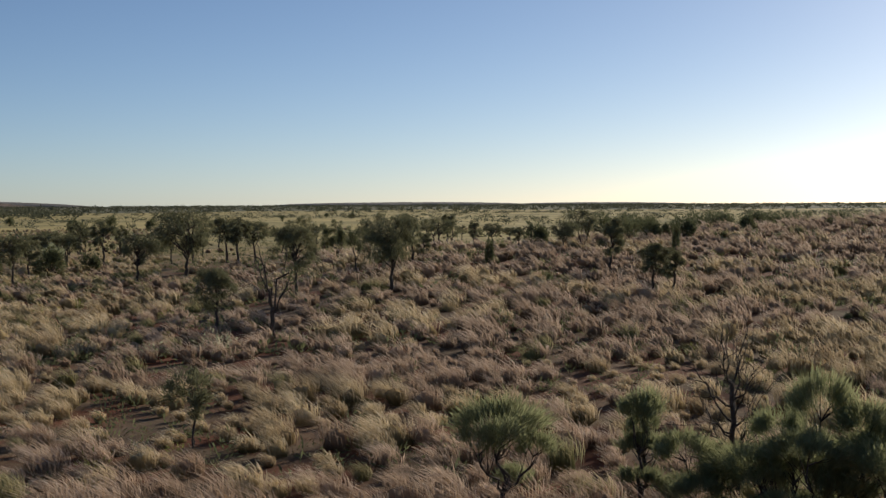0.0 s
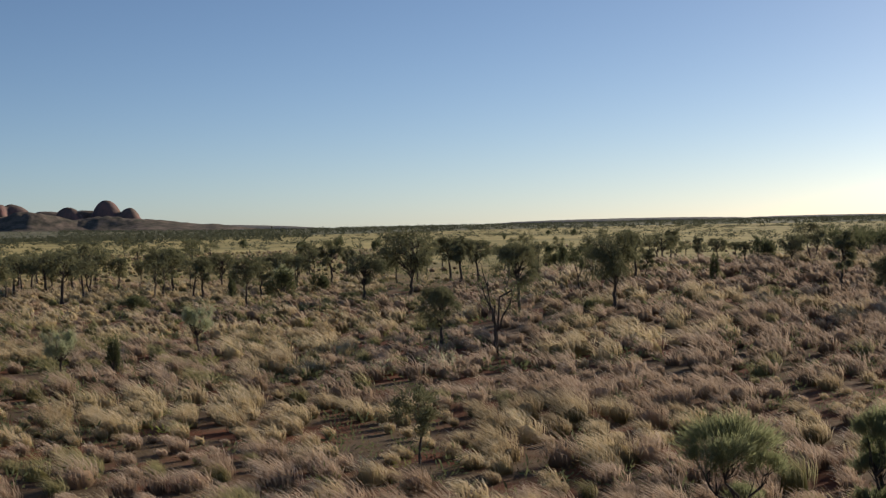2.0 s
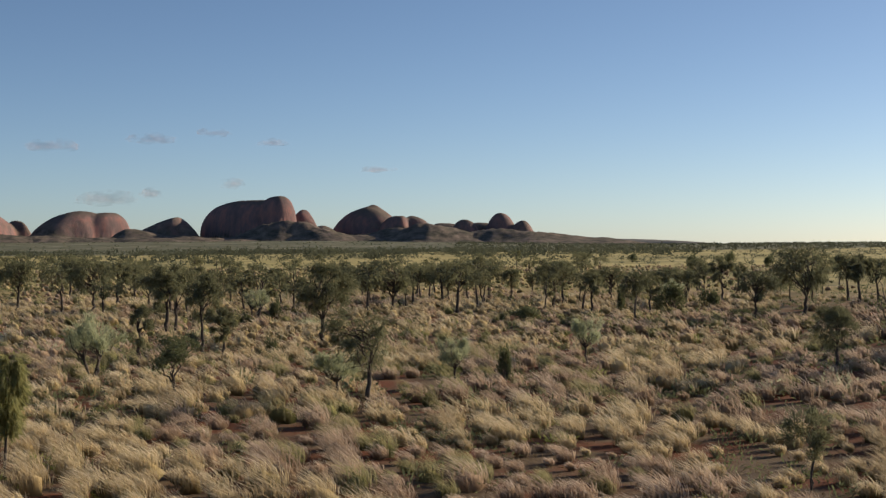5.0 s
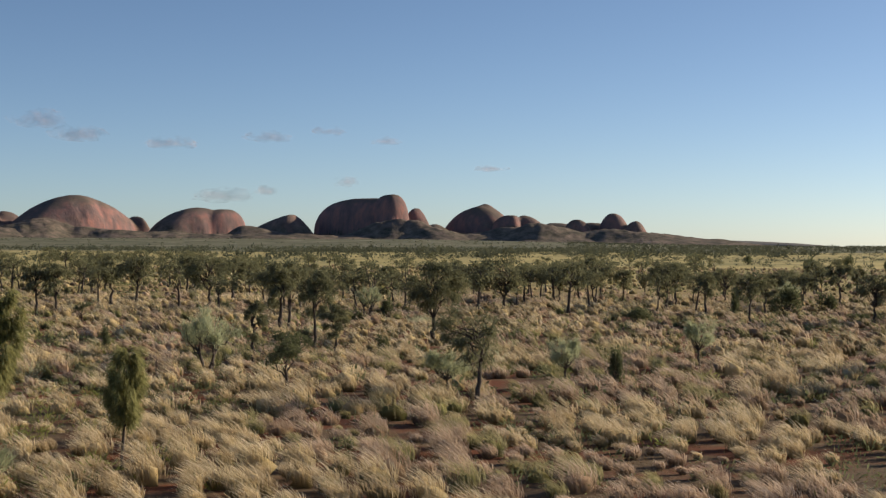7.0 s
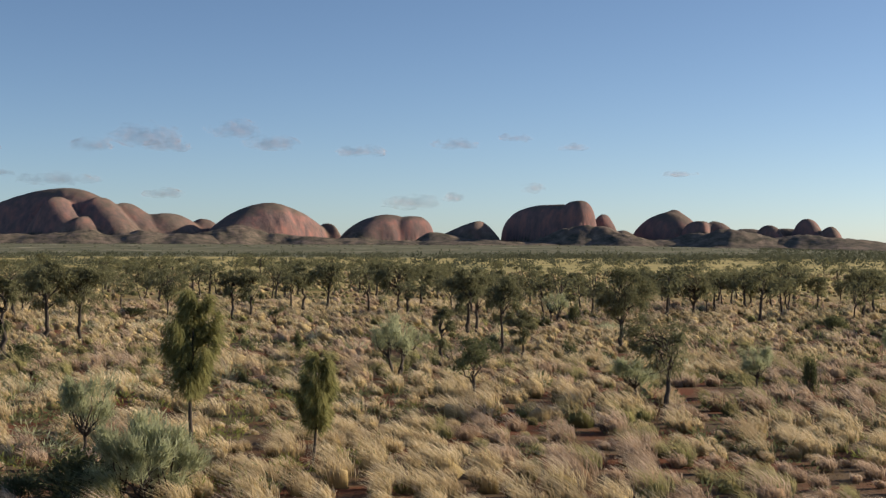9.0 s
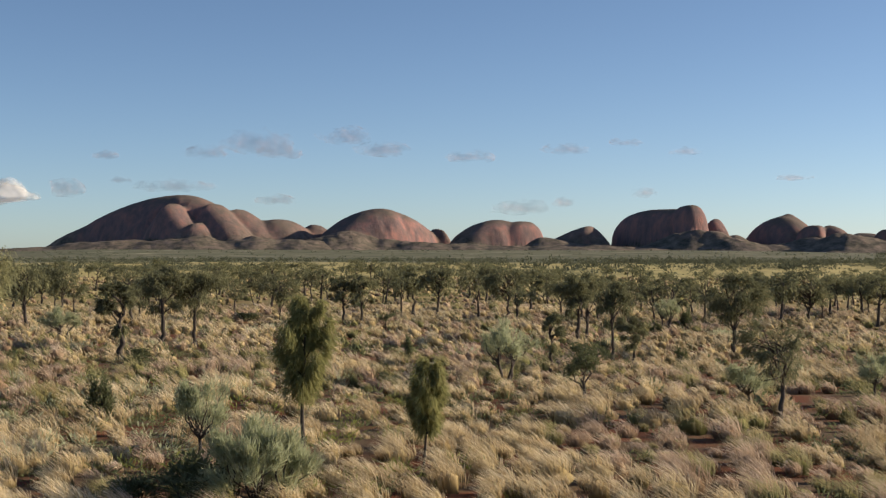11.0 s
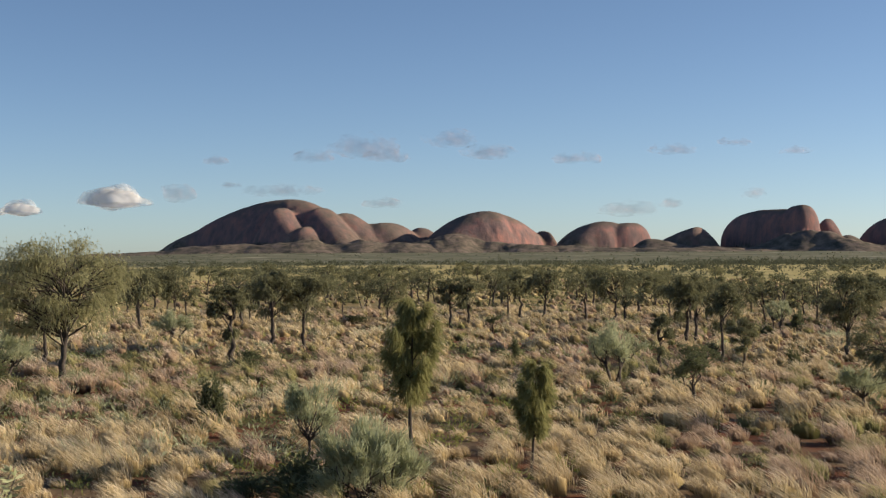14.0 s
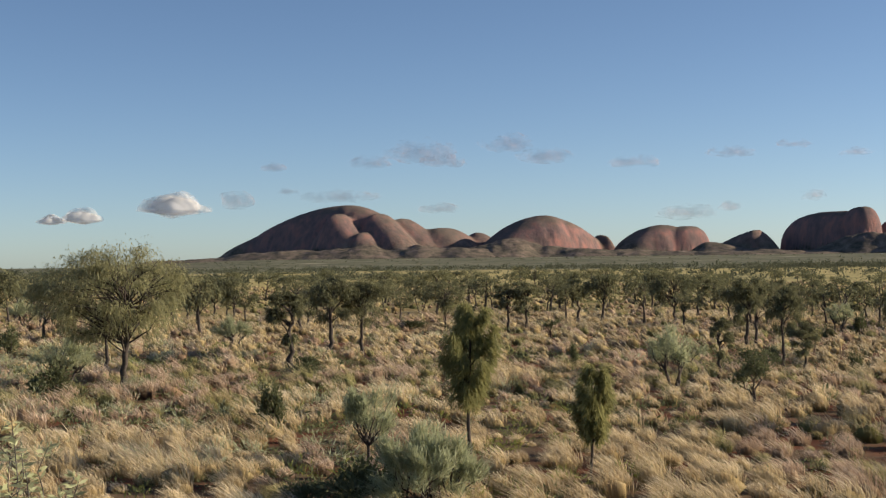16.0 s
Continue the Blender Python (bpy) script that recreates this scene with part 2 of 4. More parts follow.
def bent(a, b, rng, wobble, steps=6, sag=0.0):
    """A crooked way from a to b."""
    a, b = np.asarray(a, float), np.asarray(b, float)
    u = np.linspace(0, 1, steps)[:, None]
    line = a + (b - a) * u
    off = rng.normal(size=(steps, 3)) * wobble * np.linalg.norm(b - a)
    line = line + off * np.sin(np.pi * u)
    line[:, 2] += sag * np.sin(np.pi * u[:, 0]) * np.linalg.norm(b - a)
    return line


def tree_kind(name, seed, height, width, clusters, leaves, leaf, bark, size, low=0.46, shape=2.4, spread=0.165,
              stems=1, droop=0.5, thick=0.025, lift=0.0, fork=0.3, bare=0, top_heavy=0.5, twigs=2, thin=0.13, hollow=0.25):
    """One tree: trunk with limbs to every leaf cluster, and a crown of many narrow leaves."""
    rng = np.random.default_rng(seed)
    thing = new(name)
    wood = Wood()
    centres = []
    while len(centres) < clusters:
        p = rng.uniform(-1, 1, 3)
        q = np.abs(p[0]) ** 2 + np.abs(p[1]) ** 2 + np.abs(p[2]) ** shape
        if hollow < q < 1.0 and rng.random() < top_heavy + (1 - top_heavy) * (p[2] + 1) / 2:
            centres.append(p)
    centres = np.array(centres)
    mid, half = height * (1 + low) / 2, height * (1 - low) / 2
    centres = centres * np.array([width / 2, width / 2, half]) * (1 - spread * 0.35) + np.array([0, 0, mid])
    centres[:, :2] += rng.normal(size=2) * width * 0.06
    forks = []
    for s in range(stems):
        a = rng.uniform(0, 6.28)
        lean = np.array([math.cos(a), math.sin(a), 0]) * width * (0.05 if stems == 1 else 0.16)
        root = lean * (0.15 if stems > 1 else 0.0)
        top = np.array([0, 0, height * (fork + 0.1 * rng.random())]) + lean
        trunk = bent(root - np.array([0, 0, 0.15]), top, rng, 0.03, 7)
        r0 = thick * height / (1 if stems == 1 else 1.5)
        wood.limb(trunk, np.linspace(r0 * 1.15, r0 * 0.7, 7) + np.array([r0 * 0.4, r0 * 0.1, 0, 0, 0, 0, 0]), 8)
        lead = bent(top, np.array([lean[0] * 1.6, lean[1] * 1.6, height * (0.72 + 0.1 * rng.random())]), rng, 0.05, 6)
        wood.limb(lead, np.linspace(r0 * 0.68, r0 * 0.2, 6), 6)
        forks.append((trunk, lead, r0))
    for c in centres:
        trunk, lead, r0 = forks[int(rng.integers(stems))]
        below = [p for p in np.concatenate([trunk[-2:], lead]) if p[2] < c[2] - 0.05 * height]
        start = below[int(rng.integers(max(0, len(below) - 4), len(below)))] if below else trunk[-1]
        way = bent(start, c, rng, 0.06, 5, 0.08)
        wood.limb(way, np.linspace(r0 * 0.36, r0 * 0.06, 5) * min(1.0, math.sqrt(50 / clusters)), 4)
        for _ in range(twigs):
            end = c + rng.normal(size=3) * spread * width * 0.6
            wood.limb(bent(way[3], end, rng, 0.06, 4), np.linspace(r0 * 0.13, r0 * 0.03, 4), 3)
    for _ in range(bare):
        a = rng.uniform(0, 6.28)
        start = forks[0][1][int(rng.integers(0, 4))]
        end = np.array([math.cos(a) * width * 0.5, math.sin(a) * width * 0.5, height * rng.uniform(0.4, 0.95)])
        way = bent(start, end, rng, 0.08, 7, 0.05)
        wood.limb(way, np.linspace(forks[0][2] * 0.42, forks[0][2] * 0.07, 7), 5)
        for _ in range(6):
            s = way[int(rng.integers(2, 6))]
            e = s + rng.normal(size=3) * np.array([0.12, 0.12, 0.1]) * height + np.array([0, 0, 0.06 * height])
            wood.limb(bent(s, e, rng, 0.08, 4), np.linspace(forks[0][2] * 0.13, forks[0][2] * 0.03, 4), 4)
    part("trunk", wood.mesh(name + "_trunk", bark), thing)
    if leaves:
        which = rng.integers(0, clusters, leaves)
        big = rng.uniform(0.6, 1.25, clusters)
        off = rng.normal(size=(leaves, 3)) * np.array([1, 1, 0.75]) * (spread * width * 0.55) * big[which][:, None]
        roots = centres[which] + off
        out = rows_unit(roots - np.array([0, 0, mid - half * 0.3]))
        ways = out * 0.7 + rng.normal(size=(leaves, 3)) * 0.55 + np.array([0, 0, lift])
        lengths = size * rng.uniform(0.6, 1.4, leaves)
        v, f = strips(roots, ways, lengths, lengths * rng.uniform(thin, thin * 1.9, leaves), rng, droop)
        v[:, 2] = np.maximum(v[:, 2], 0.02)
        part("crown", mesh_of(name + "_crown", v, f, [leaf]), thing)
    return thing


def plume_tree(name, seed, height, width, boughs, leaves, leaf, bark, hang, low=0.3, ragged=0.4, fullest=0.42):
    """A slender young oak: steep boughs off one straight stem, each ending in a plume of long hanging needles."""
    rng = np.random.default_rng(seed)
    thing = new(name)
    wood = Wood()
    stem = bent((0, 0, -0.15), (rng.normal() * 0.04 * width, rng.normal() * 0.04 * width, height * 0.93), rng, 0.008, 9)
    wood.limb(stem, np.linspace(0.015, 0.003, 9) * height, 8)
    roots, ways = [], []
    for i in range(boughs):
        f = (i + rng.random()) / boughs
        tip = height * (low + 0.1 + (0.9 - low) * f)
        wide = width * 0.5 * math.sqrt(max(0.1, 1 - ((f - fullest) / 0.62) ** 2)) * rng.uniform(ragged, 1.1)
        a = i * 2.4 + rng.normal() * 0.5
        foot = max(height * low, tip - wide * rng.uniform(1.2, 2.0))
        s = np.array([np.interp(foot, stem[:, 2], stem[:, c]) for c in range(3)])
        e = np.array([s[0] + math.cos(a) * wide, s[1] + math.sin(a) * wide, tip])
        way = bent(s, e, rng, 0.04, 6, -0.06)
        wood.limb(way, np.linspace(0.005, 0.001, 6) * height, 5)
        k = int(leaves / boughs * rng.uniform(0.5, 1.5) * (0.45 + 0.9 * min(1, 2 * f)))
        w = 0.2 + 0.8 * rng.random(k) ** 0.8
        at = np.stack([np.interp(w * 5, np.arange(6), way[:, c]) for c in range(3)], 1)
        roots.append(at + rng.normal(size=(k, 3)) * np.array([0.042, 0.042, 0.05]) * width)
        sway = np.array([math.cos(a), math.sin(a), 0]) * 0.4 + rng.normal(size=3) * 0.12
        ways.append(np.tile(sway + np.array([0, 0, -0.5]), (k, 1)) + rng.normal(size=(k, 3)) * 0.3)
    roots, ways = np.concatenate(roots), np.concatenate(ways)
    n = len(roots)
    lengths = hang * rng.uniform(0.5, 1.4, n)
    v, f = strips(roots, ways, lengths, rng.uniform(0.02, 0.036, n), rng, 0.15)
    v[:, 2] = np.maximum(v[:, 2], 0.05)
    part("trunk", wood.mesh(name + "_trunk", bark), thing)
    part("crown", mesh_of(name + "_crown", v, f, [leaf]), thing)
    return thing


def brush_shrub(name, seed, height, width, clumps, leaves, leaf, length, low=0.3, stems=2, thick=0.02, wide=0.14, droop=0.0, loose=0.05):
    """A wattle: a few crooked stems that branch into many loose brushes of narrow leaves, open between them."""
    rng = np.random.default_rng(seed)
    thing = new(name)
    wood = Wood()
    r0 = thick * height
    forks = []
    for i in range(stems):
        a = 6.28 * i / stems + rng.uniform(-0.5, 0.5)
        lean = np.array([math.cos(a), math.sin(a), 0]) * width * (0.06 if stems == 1 else 0.17)
        top = lean + np.array([0, 0, height * max(0.14, low * 0.9) * rng.uniform(0.9, 1.3)])
        stem = bent(lean * 0.1 - np.array([0, 0, 0.15]), top, rng, 0.06, 6)
        wood.limb(stem, np.linspace(r0 * 1.2, r0 * 0.75, 6), 7)
        forks.append(top)
    forks = np.array(forks)
    roots, ways = [], []
    share = rng.uniform(0.3, 1.7, clumps)
    share = share / share.sum()
    for i in range(clumps):
        while True:
            p = rng.uniform(-1, 1, 3)
            q = float(p @ p)
            if 0.18 < q < 1 and (p[2] > -0.75):
                break
        c = p * np.array([width * 0.46, width * 0.46, height * (1 - low) * 0.46]) + np.array([0, 0, height * (1 + low) / 2])
        start = forks[int(np.argmin(np.linalg.norm((forks - c)[:, :2], axis=1)))]
        way = bent(start, c, rng, 0.07, 6, -0.04)
        wood.limb(way, np.linspace(r0 * 0.5, r0 * 0.1, 6), 5)
        k = int(leaves * share[i])
        w = 0.72 + 0.33 * rng.random(k)
        out = (way[-1] - way[2]) / (np.linalg.norm(way[-1] - way[2]) + 1e-6)
        at = way[0] + (way[-1] - way[0]) * w[:, None] + rng.normal(size=(k, 3)) * loose * width
        roots.append(at)
        ways.append(out * 0.75 + np.array([0, 0, 0.35]) + rng.normal(size=(k, 3)) * 0.42)
    roots, ways = np.concatenate(roots), np.concatenate(ways)
    n = len(roots)
    lengths = length * rng.uniform(0.6, 1.4, n)
    v, f = strips(roots, ways, lengths, lengths * rng.uniform(wide * 0.7, wide * 1.4, n), rng, droop)
    v[:, 2] = np.maximum(v[:, 2], 0.02)
    part("trunk", wood.mesh(name + "_trunk", BARK), thing)
    part("crown", mesh_of(name + "_crown", v, f, [leaf]), thing)
    return thing


def sprig_bush(name, seed, height, width, sprigs, leaf):
    """A loose bush of long thin sprigs set with small broad leaves."""
    rng = np.random.default_rng(seed)
    thing = new(name)
    for i in range(sprigs):
        a, q = rng.uniform(0, 6.28), math.sqrt(rng.random())
        foot = np.array([math.cos(a) * q * 0.3 * width, math.sin(a) * q * 0.3 * width, -0.1])
        tip = np.array([math.cos(a) * q * 0.55 * width, math.sin(a) * q * 0.55 * width, height * rng.uniform(0.55, 1.0)])
        way = bent(foot, tip, rng, 0.05, 8)
        wood = Wood()
        wood.limb(way, np.linspace(0.011, 0.003, 8), 5)
        k = 74
        w = 0.2 + 0.82 * np.sort(rng.random(k))
        at = np.stack([np.interp(np.minimum(w, 1) * 7, np.arange(8), way[:, c]) for c in range(3)], 1)
        ways = rng.normal(size=(k, 3)) * np.array([0.7, 0.7, 0.35]) + np.array([0, 0, 0.35])
        n = rng.uniform(0.075, 0.13, k)
        v, f = strips(at, ways, n, n * rng.uniform(0.26, 0.42, k), rng, 0.0)
        sprig = part("sprig", wood.mesh(name + "_sprig", BARK_GREY), thing)
        part("leaves", mesh_of(name + "_leaves", v, f, [leaf]), sprig)
    return thing


def bare_shrub(name, seed, height, width, bark):
    """A dead shrub: a straight stem, upswept side branches and fine twigs, no leaves."""
    rng = np.random.default_rng(seed)
    thing = new(name)
    wood = Wood()
    stem = bent((0, 0, -0.15), (0.02 * width, 0, height * 0.74), rng, 0.02, 8)
    r0 = 0.017 * height
    wood.limb(stem, np.linspace(r0 * 1.3, r0 * 0.7, 8), 7)
    part("trunk", wood.mesh(name + "_trunk", bark), thing)
    for i in range(19):
        u = 0.2 + 0.8 * (i / 18)
        s = np.array([np.interp(u * stem[-1][2], stem[:, 2], stem[:, c]) for c in range(3)])
        a = i * 2.4 + rng.normal() * 0.3
        reach = width * 0.5 * rng.uniform(0.6, 1.05) * (1.15 - 0.5 * u)
        e = s + np.array([math.cos(a) * reach, math.sin(a) * reach, height * (0.12 + 0.16 * u) * rng.uniform(0.7, 1.2)])
        way = bent(s, e, rng, 0.05, 7, -0.1)
        wood = Wood()
        wood.limb(way, np.linspace(r0 * 0.45, r0 * 0.1, 7), 5)
        for _ in range(5):
            p = way[int(rng.integers(2, 7))]
            d = (e - s) * 0.3 + rng.normal(size=3) * 0.08 * height + np.array([0, 0, 0.07 * height])
            twig = bent(p, p + d, rng, 0.07, 5)
            wood.limb(twig, np.linspace(r0 * 0.16, r0 * 0.05, 5), 4)
            for _ in range(2):
                q = twig[int(rng.integers(1, 5))]
                wood.limb(bent(q, q + d * 0.5 + rng.normal(size=3) * 0.04 * height, rng, 0.05, 3), np.linspace(r0 * 0.08, r0 * 0.03, 3), 3)
        part("branch", wood.mesh(name + "_branch", bark), thing)
    return thing


def forked_tree(name, seed, height, width, leaf, bark, leaves=1700, fork=0.32, thick=0.033):
    """A dark mulga: a short stem that parts into spreading limbs, bare below and thinly leaved at the ends."""
    rng = np.random.default_rng(seed)
    thing = new(name)
    wood = Wood()
    r0 = thick * height
    stem = bent((0, 0, -0.15), (0.03 * width, 0, height * fork), rng, 0.03, 6)
    wood.limb(stem, np.linspace(r0 * 1.25, r0 * 0.85, 6), 8)
    part("trunk", wood.mesh(name + "_trunk", bark), thing)
    tips = []
    for i, (a, reach, up) in enumerate(((0.2, 0.46, 0.78), (3.3, 0.42, 0.86), (1.8, 0.3, 0.92), (4.7, 0.34, 0.7))):
        e = np.array([math.cos(a) * reach * width, math.sin(a) * reach * width, height * up])
        way = bent(stem[-1 - i % 2], e, rng, 0.06, 7, -0.05)
        wood = Wood()
        wood.limb(way, np.linspace(r0 * 0.62, r0 * 0.16, 7), 6)
        for _ in range(5):
            p = way[int(rng.integers(3, 7))]
            q = p + np.array([rng.normal() * 0.13 * width, rng.normal() * 0.13 * width, rng.uniform(0.05, 0.16) * height])
            twig = bent(p, q, rng, 0.06, 5)
            wood.limb(twig, np.linspace(r0 * 0.2, r0 * 0.05, 5), 4)
            tips.append(q)
        part("limb", wood.mesh(name + "_limb", bark), thing)
    tips = np.array(tips)
    which = rng.integers(0, len(tips), leaves)
    roots = tips[which] + rng.normal(size=(leaves, 3)) * np.array([0.075, 0.075, 0.05]) * width
    lengths = 0.2 * rng.uniform(0.6, 1.4, leaves)
    v, f = strips(roots, rng.normal(size=(leaves, 3)) + np.array([0, 0, 0.5]), lengths, lengths * rng.uniform(0.14, 0.26, leaves), rng, 0.1)
    part("crown", mesh_of(name + "_crown", v, f, [leaf]), thing)
    return thing


def pad_shrub(name, seed, height, width, pads, leaves, leaf):
    """A shrub with bare dark stems that fan out into domed pads of fine upright needles; pads as offsets and half sizes against width and height."""
    rng = np.random.default_rng(seed)
    thing = new(name)
    wood = Wood()
    r0 = 0.022 * height
    fork = np.array([0.0, 0.0, 0.22 * height])
    wood.limb(bent((0, 0, -0.15), fork, rng, 0.04, 5), np.linspace(r0 * 1.3, r0, 5), 7)
    part("trunk", wood.mesh(name + "_trunk", BARK), thing)
    area = sum(p[3] * p[3] for p in pads)
    for x, y, z, wide, tall in pads:
        c = np.array([x * width, y * width, (z - tall * 0.5) * height])
        way = bent(fork, c, rng, 0.07, 6, -0.05)
        wood = Wood()
        wood.limb(way, np.linspace(r0 * 0.7, r0 * 0.3, 6), 6)
        tips = []
        for _ in range(9):
            a, q = rng.uniform(0, 6.28), math.sqrt(rng.random())
            e = c + np.array([math.cos(a) * q * wide * width * 0.8, math.sin(a) * q * wide * width * 0.8, tall * height * (0.85 - 0.55 * q * q)])
            wood.limb(bent(way[int(rng.integers(3, 6))], e, rng, 0.06, 4), np.linspace(r0 * 0.26, r0 * 0.06, 4), 4)
            tips.append(e)
        k = int(leaves * wide * wide / area)
        at = np.array(tips)[rng.integers(0, 9, k)] + rng.normal(size=(k, 3)) * np.array([wide * width * 0.17, wide * width * 0.17, tall * height * 0.15])
        out = (at - c) * np.array([0.5, 0.5, 0.3]) + np.array([0, 0, 0.28]) + rng.normal(size=(k, 3)) * 0.12
        v, f = strips(at, out, 0.2 * rng.uniform(0.6, 1.4, k), rng.uniform(0.011, 0.021, k), rng, 0.0)
        v[:, 2] = np.maximum(v[:, 2], 0.05)
        limb = part("limb", wood.mesh(name + "_limb", BARK), thing)
        part("leaf_pad", mesh_of(name + "_leaf_pad", v, f, [leaf]), limb)
    return thing


def bush_kind(name, seed, height, width, leaves, leaf, size, lumps=9, wide=0.2, loose=1.0):
    """A shrub in leaf down to the ground, with short stems inside."""
    rng = np.random.default_rng(seed)
    thing = new(name)
    wood = Wood()
    ang, rad = rng.uniform(0, 6.28, lumps), np.sqrt(rng.random(lumps)) * 0.36
    tall = rng.uniform(0.35, 0.78, lumps) * (1 - rad * 0.8)
    c = np.stack([np.cos(ang) * rad * width, np.sin(ang) * rad * width, tall * height], 1)
    for p in c:
        wood.limb(bent((p[0] * 0.15, p[1] * 0.15, -0.1), p, rng, 0.06, 5), np.linspace(0.022, 0.008, 5) * height, 5)
    part("branchwork", wood.mesh(name + "_stems", BARK), thing)
    which = rng.integers(0, lumps, leaves)
    roots = c[which] + rng.normal(size=(leaves, 3)) * np.array([width * 0.105, width * 0.105, height * 0.13]) * loose
    roots[:, 2] = np.abs(roots[:, 2]) + 0.02
    ways = rows_unit(roots - np.array([0, 0, height * 0.1])) + rng.normal(size=(leaves, 3)) * 0.6 + np.array([0, 0, 0.25])
    lengths = size * rng.uniform(0.6, 1.4, leaves)
    v, f = strips(roots, ways, lengths, lengths * rng.uniform(wide, wide * 1.8, leaves), rng, 0.1)
    v[:, 2] = np.maximum(v[:, 2], 0.0)
    part("crown", mesh_of(name + "_crown", v, f, [leaf]), thing)
    return thing


def stand(kinds, base, places, seed, label, category, group=""):
    """Sets a tree at every place, with its own height, width and turn; the pattern trees themselves take the first places."""
    rng = random.Random(seed)
    used = set()
    for x, y, h, w in places:
        # the pattern tree of the nearest proportions
        n = min(range(len(kinds)), key=lambda i: abs(math.log(base[i][1] / base[i][0] * h / w)) + rng.uniform(0, 0.45))
        h0, w0 = base[n]
        s = max(0.45, min(1.8, 1.15 * w / w0)), max(0.4, h / h0)
        z = float(ground_height(x, y)) - 0.03
        m = pose(x, y, z, rng.uniform(-2, 2), rng.uniform(-2, 2), rng.uniform(0, 360)) @ Matrix.Diagonal((s[0], s[0], s[1], 1))
        if n not in used:
            used.add(n)
            kinds[n].matrix_basis = m
            ob = kinds[n]
        else:
            c = kinds[n].scale.copy()
            kinds[n].scale = (1, 1, 1)
            ob = copy_thing(kinds[n], m)
            kinds[n].scale = c
        tagged(ob, label if isinstance(label, str) else label(h, w), category, group)
    for n, ob in enumerate(kinds):
        if n not in used:
            for c in [*ob.children_recursive, ob]:
                bpy.data.objects.remove(c)


# ---------------------------------------------------------------- ground


def build_ground():
    az = np.radians(np.concatenate([np.arange(-26, 76, 0.6), np.arange(76, 334, 6.0)]))
    rad = np.concatenate([[0.0, 0.5, 3, 6], np.arange(9, 30, 1.5), np.geomspace(30, 4950, 130)])
    a, r = np.meshgrid(az, rad)
    x, y = r * np.sin(a), r * np.cos(a)
    z = ground_height(x, y)
    for i in range(z.shape[0]):
        if 20 < rad[i] < 400:
            for j in range(z.shape[1]):
                z[i, j] += 0.22 * noise.noise((x[i, j] * 0.12, y[i, j] * 0.12, 3.1)) * min(1, 60 / rad[i] + 0.2)
    m, n = z.shape
    i, j = np.meshgrid(np.arange(m - 1), np.arange(n), indexing="ij")
    k = (j + 1) % n
    f = np.stack([i * n + j, (i + 1) * n + j, (i + 1) * n + k, i * n + k], -1).reshape(-1, 4)
    v = np.stack([x, y, z], -1).reshape(-1, 3)
    tagged(new("ground", mesh_of("ground", v, f[:, ::-1], [GROUND], flat=False)), "red sand plain with dry grass running to the horizon",
           "ground", kind="structure")


build_ground()

# ---------------------------------------------------------------- rock domes
# each mountain: domes as heading, distance, half widths to left and right, top above the plain, depth to width, boxiness, turn, and where it is not 2.7 how sheer the front is
GREAT_DOME = [
    (-4.44, 4470, 483, 243, 166, 0.42, 1.08, -30), (-3.78, 4440, 365, 208, 190, 0.45, 1.67, -24), (-4.24, 4310, 102, 105, 159, 0.6, 1.07, -50),
    (-3.19, 4255, 106, 74, 98, 0.7, 1.2, -40), (-2.59, 4340, 113, 129, 158, 0.55, 1.11, -52), (-1.6, 4390, 155, 127, 144, 0.55, 1.27, -42),
    (0.08, 4420, 298, 101, 114, 0.6, 1.6, -35), (1.41, 4500, 64, 84, 100, 1, 1.87, 0),
]
GREAT_DOME_FOOT = [(-3.4, 4160, 170, 130, 72, 0.7, 1.3, 0), (-5.9, 4230, 240, 170, 60, 0.5, 1.25, 0), (-1.0, 4150, 120, 110, 66, 0.7, 1.4, 0), (0.9, 4160, 150, 120, 66, 0.7, 1.3, 0)]
MIDDLE_DOME = [
    (4.08, 4400, 195, 205, 149, 0.5, 1.53, 40), (6.49, 4500, 50, 57, 88, 1, 1.02, 50),
]
MIDDLE_DOME_FOOT = [(3.0, 4230, 170, 90, 84, 0.7, 1.3, 0), (2.0, 4200, 170, 120, 64, 0.7, 1.25, 0), (4.3, 4220, 90, 100, 66, 0.7, 1.3, 0), (5.6, 4190, 120, 150, 58, 0.6, 1.3, 0)]
RED_DOME = [
    (8.95, 4400, 157, 100, 114, 0.55, 1.69, 42), (10.06, 4412, 92, 62, 109, 0.6, 2.42, 42),
]
RED_DOME_FOOT = [(7.9, 4200, 150, 240, 48, 0.5, 1.25, 0)]
DARK_RIDGE = [
    (12.72, 4350, 173, 73, 93, 0.7, 1.26, -25), (10.79, 4300, 69, 162, 58, 0.8, 1.49, -10),
]
DARK_RIDGE_FOOT = [(12.4, 4180, 210, 220, 46, 0.5, 1.25, 0)]
BROAD_DOME = [
    (16.03, 4400, 196, 66, 147, 0.6, 3.01, -26), (16.79, 4340, 73, 51, 157, 0.9, 2.84, -45), (17.78, 4450, 59, 50, 118, 0.8, 1.3, -45),
    (18.59, 4300, 115, 70, 65, 1, 1.49, 0),
]
BROAD_DOME_FOOT = [(16.75, 4235, 90, 80, 98, 0.8, 1.6, 0), (17.7, 4235, 80, 70, 88, 0.8, 1.6, 0), (18.4, 4200, 100, 110, 66, 0.8, 1.5, 0), (15.2, 4190, 150, 150, 44, 0.5, 1.25, 0)]
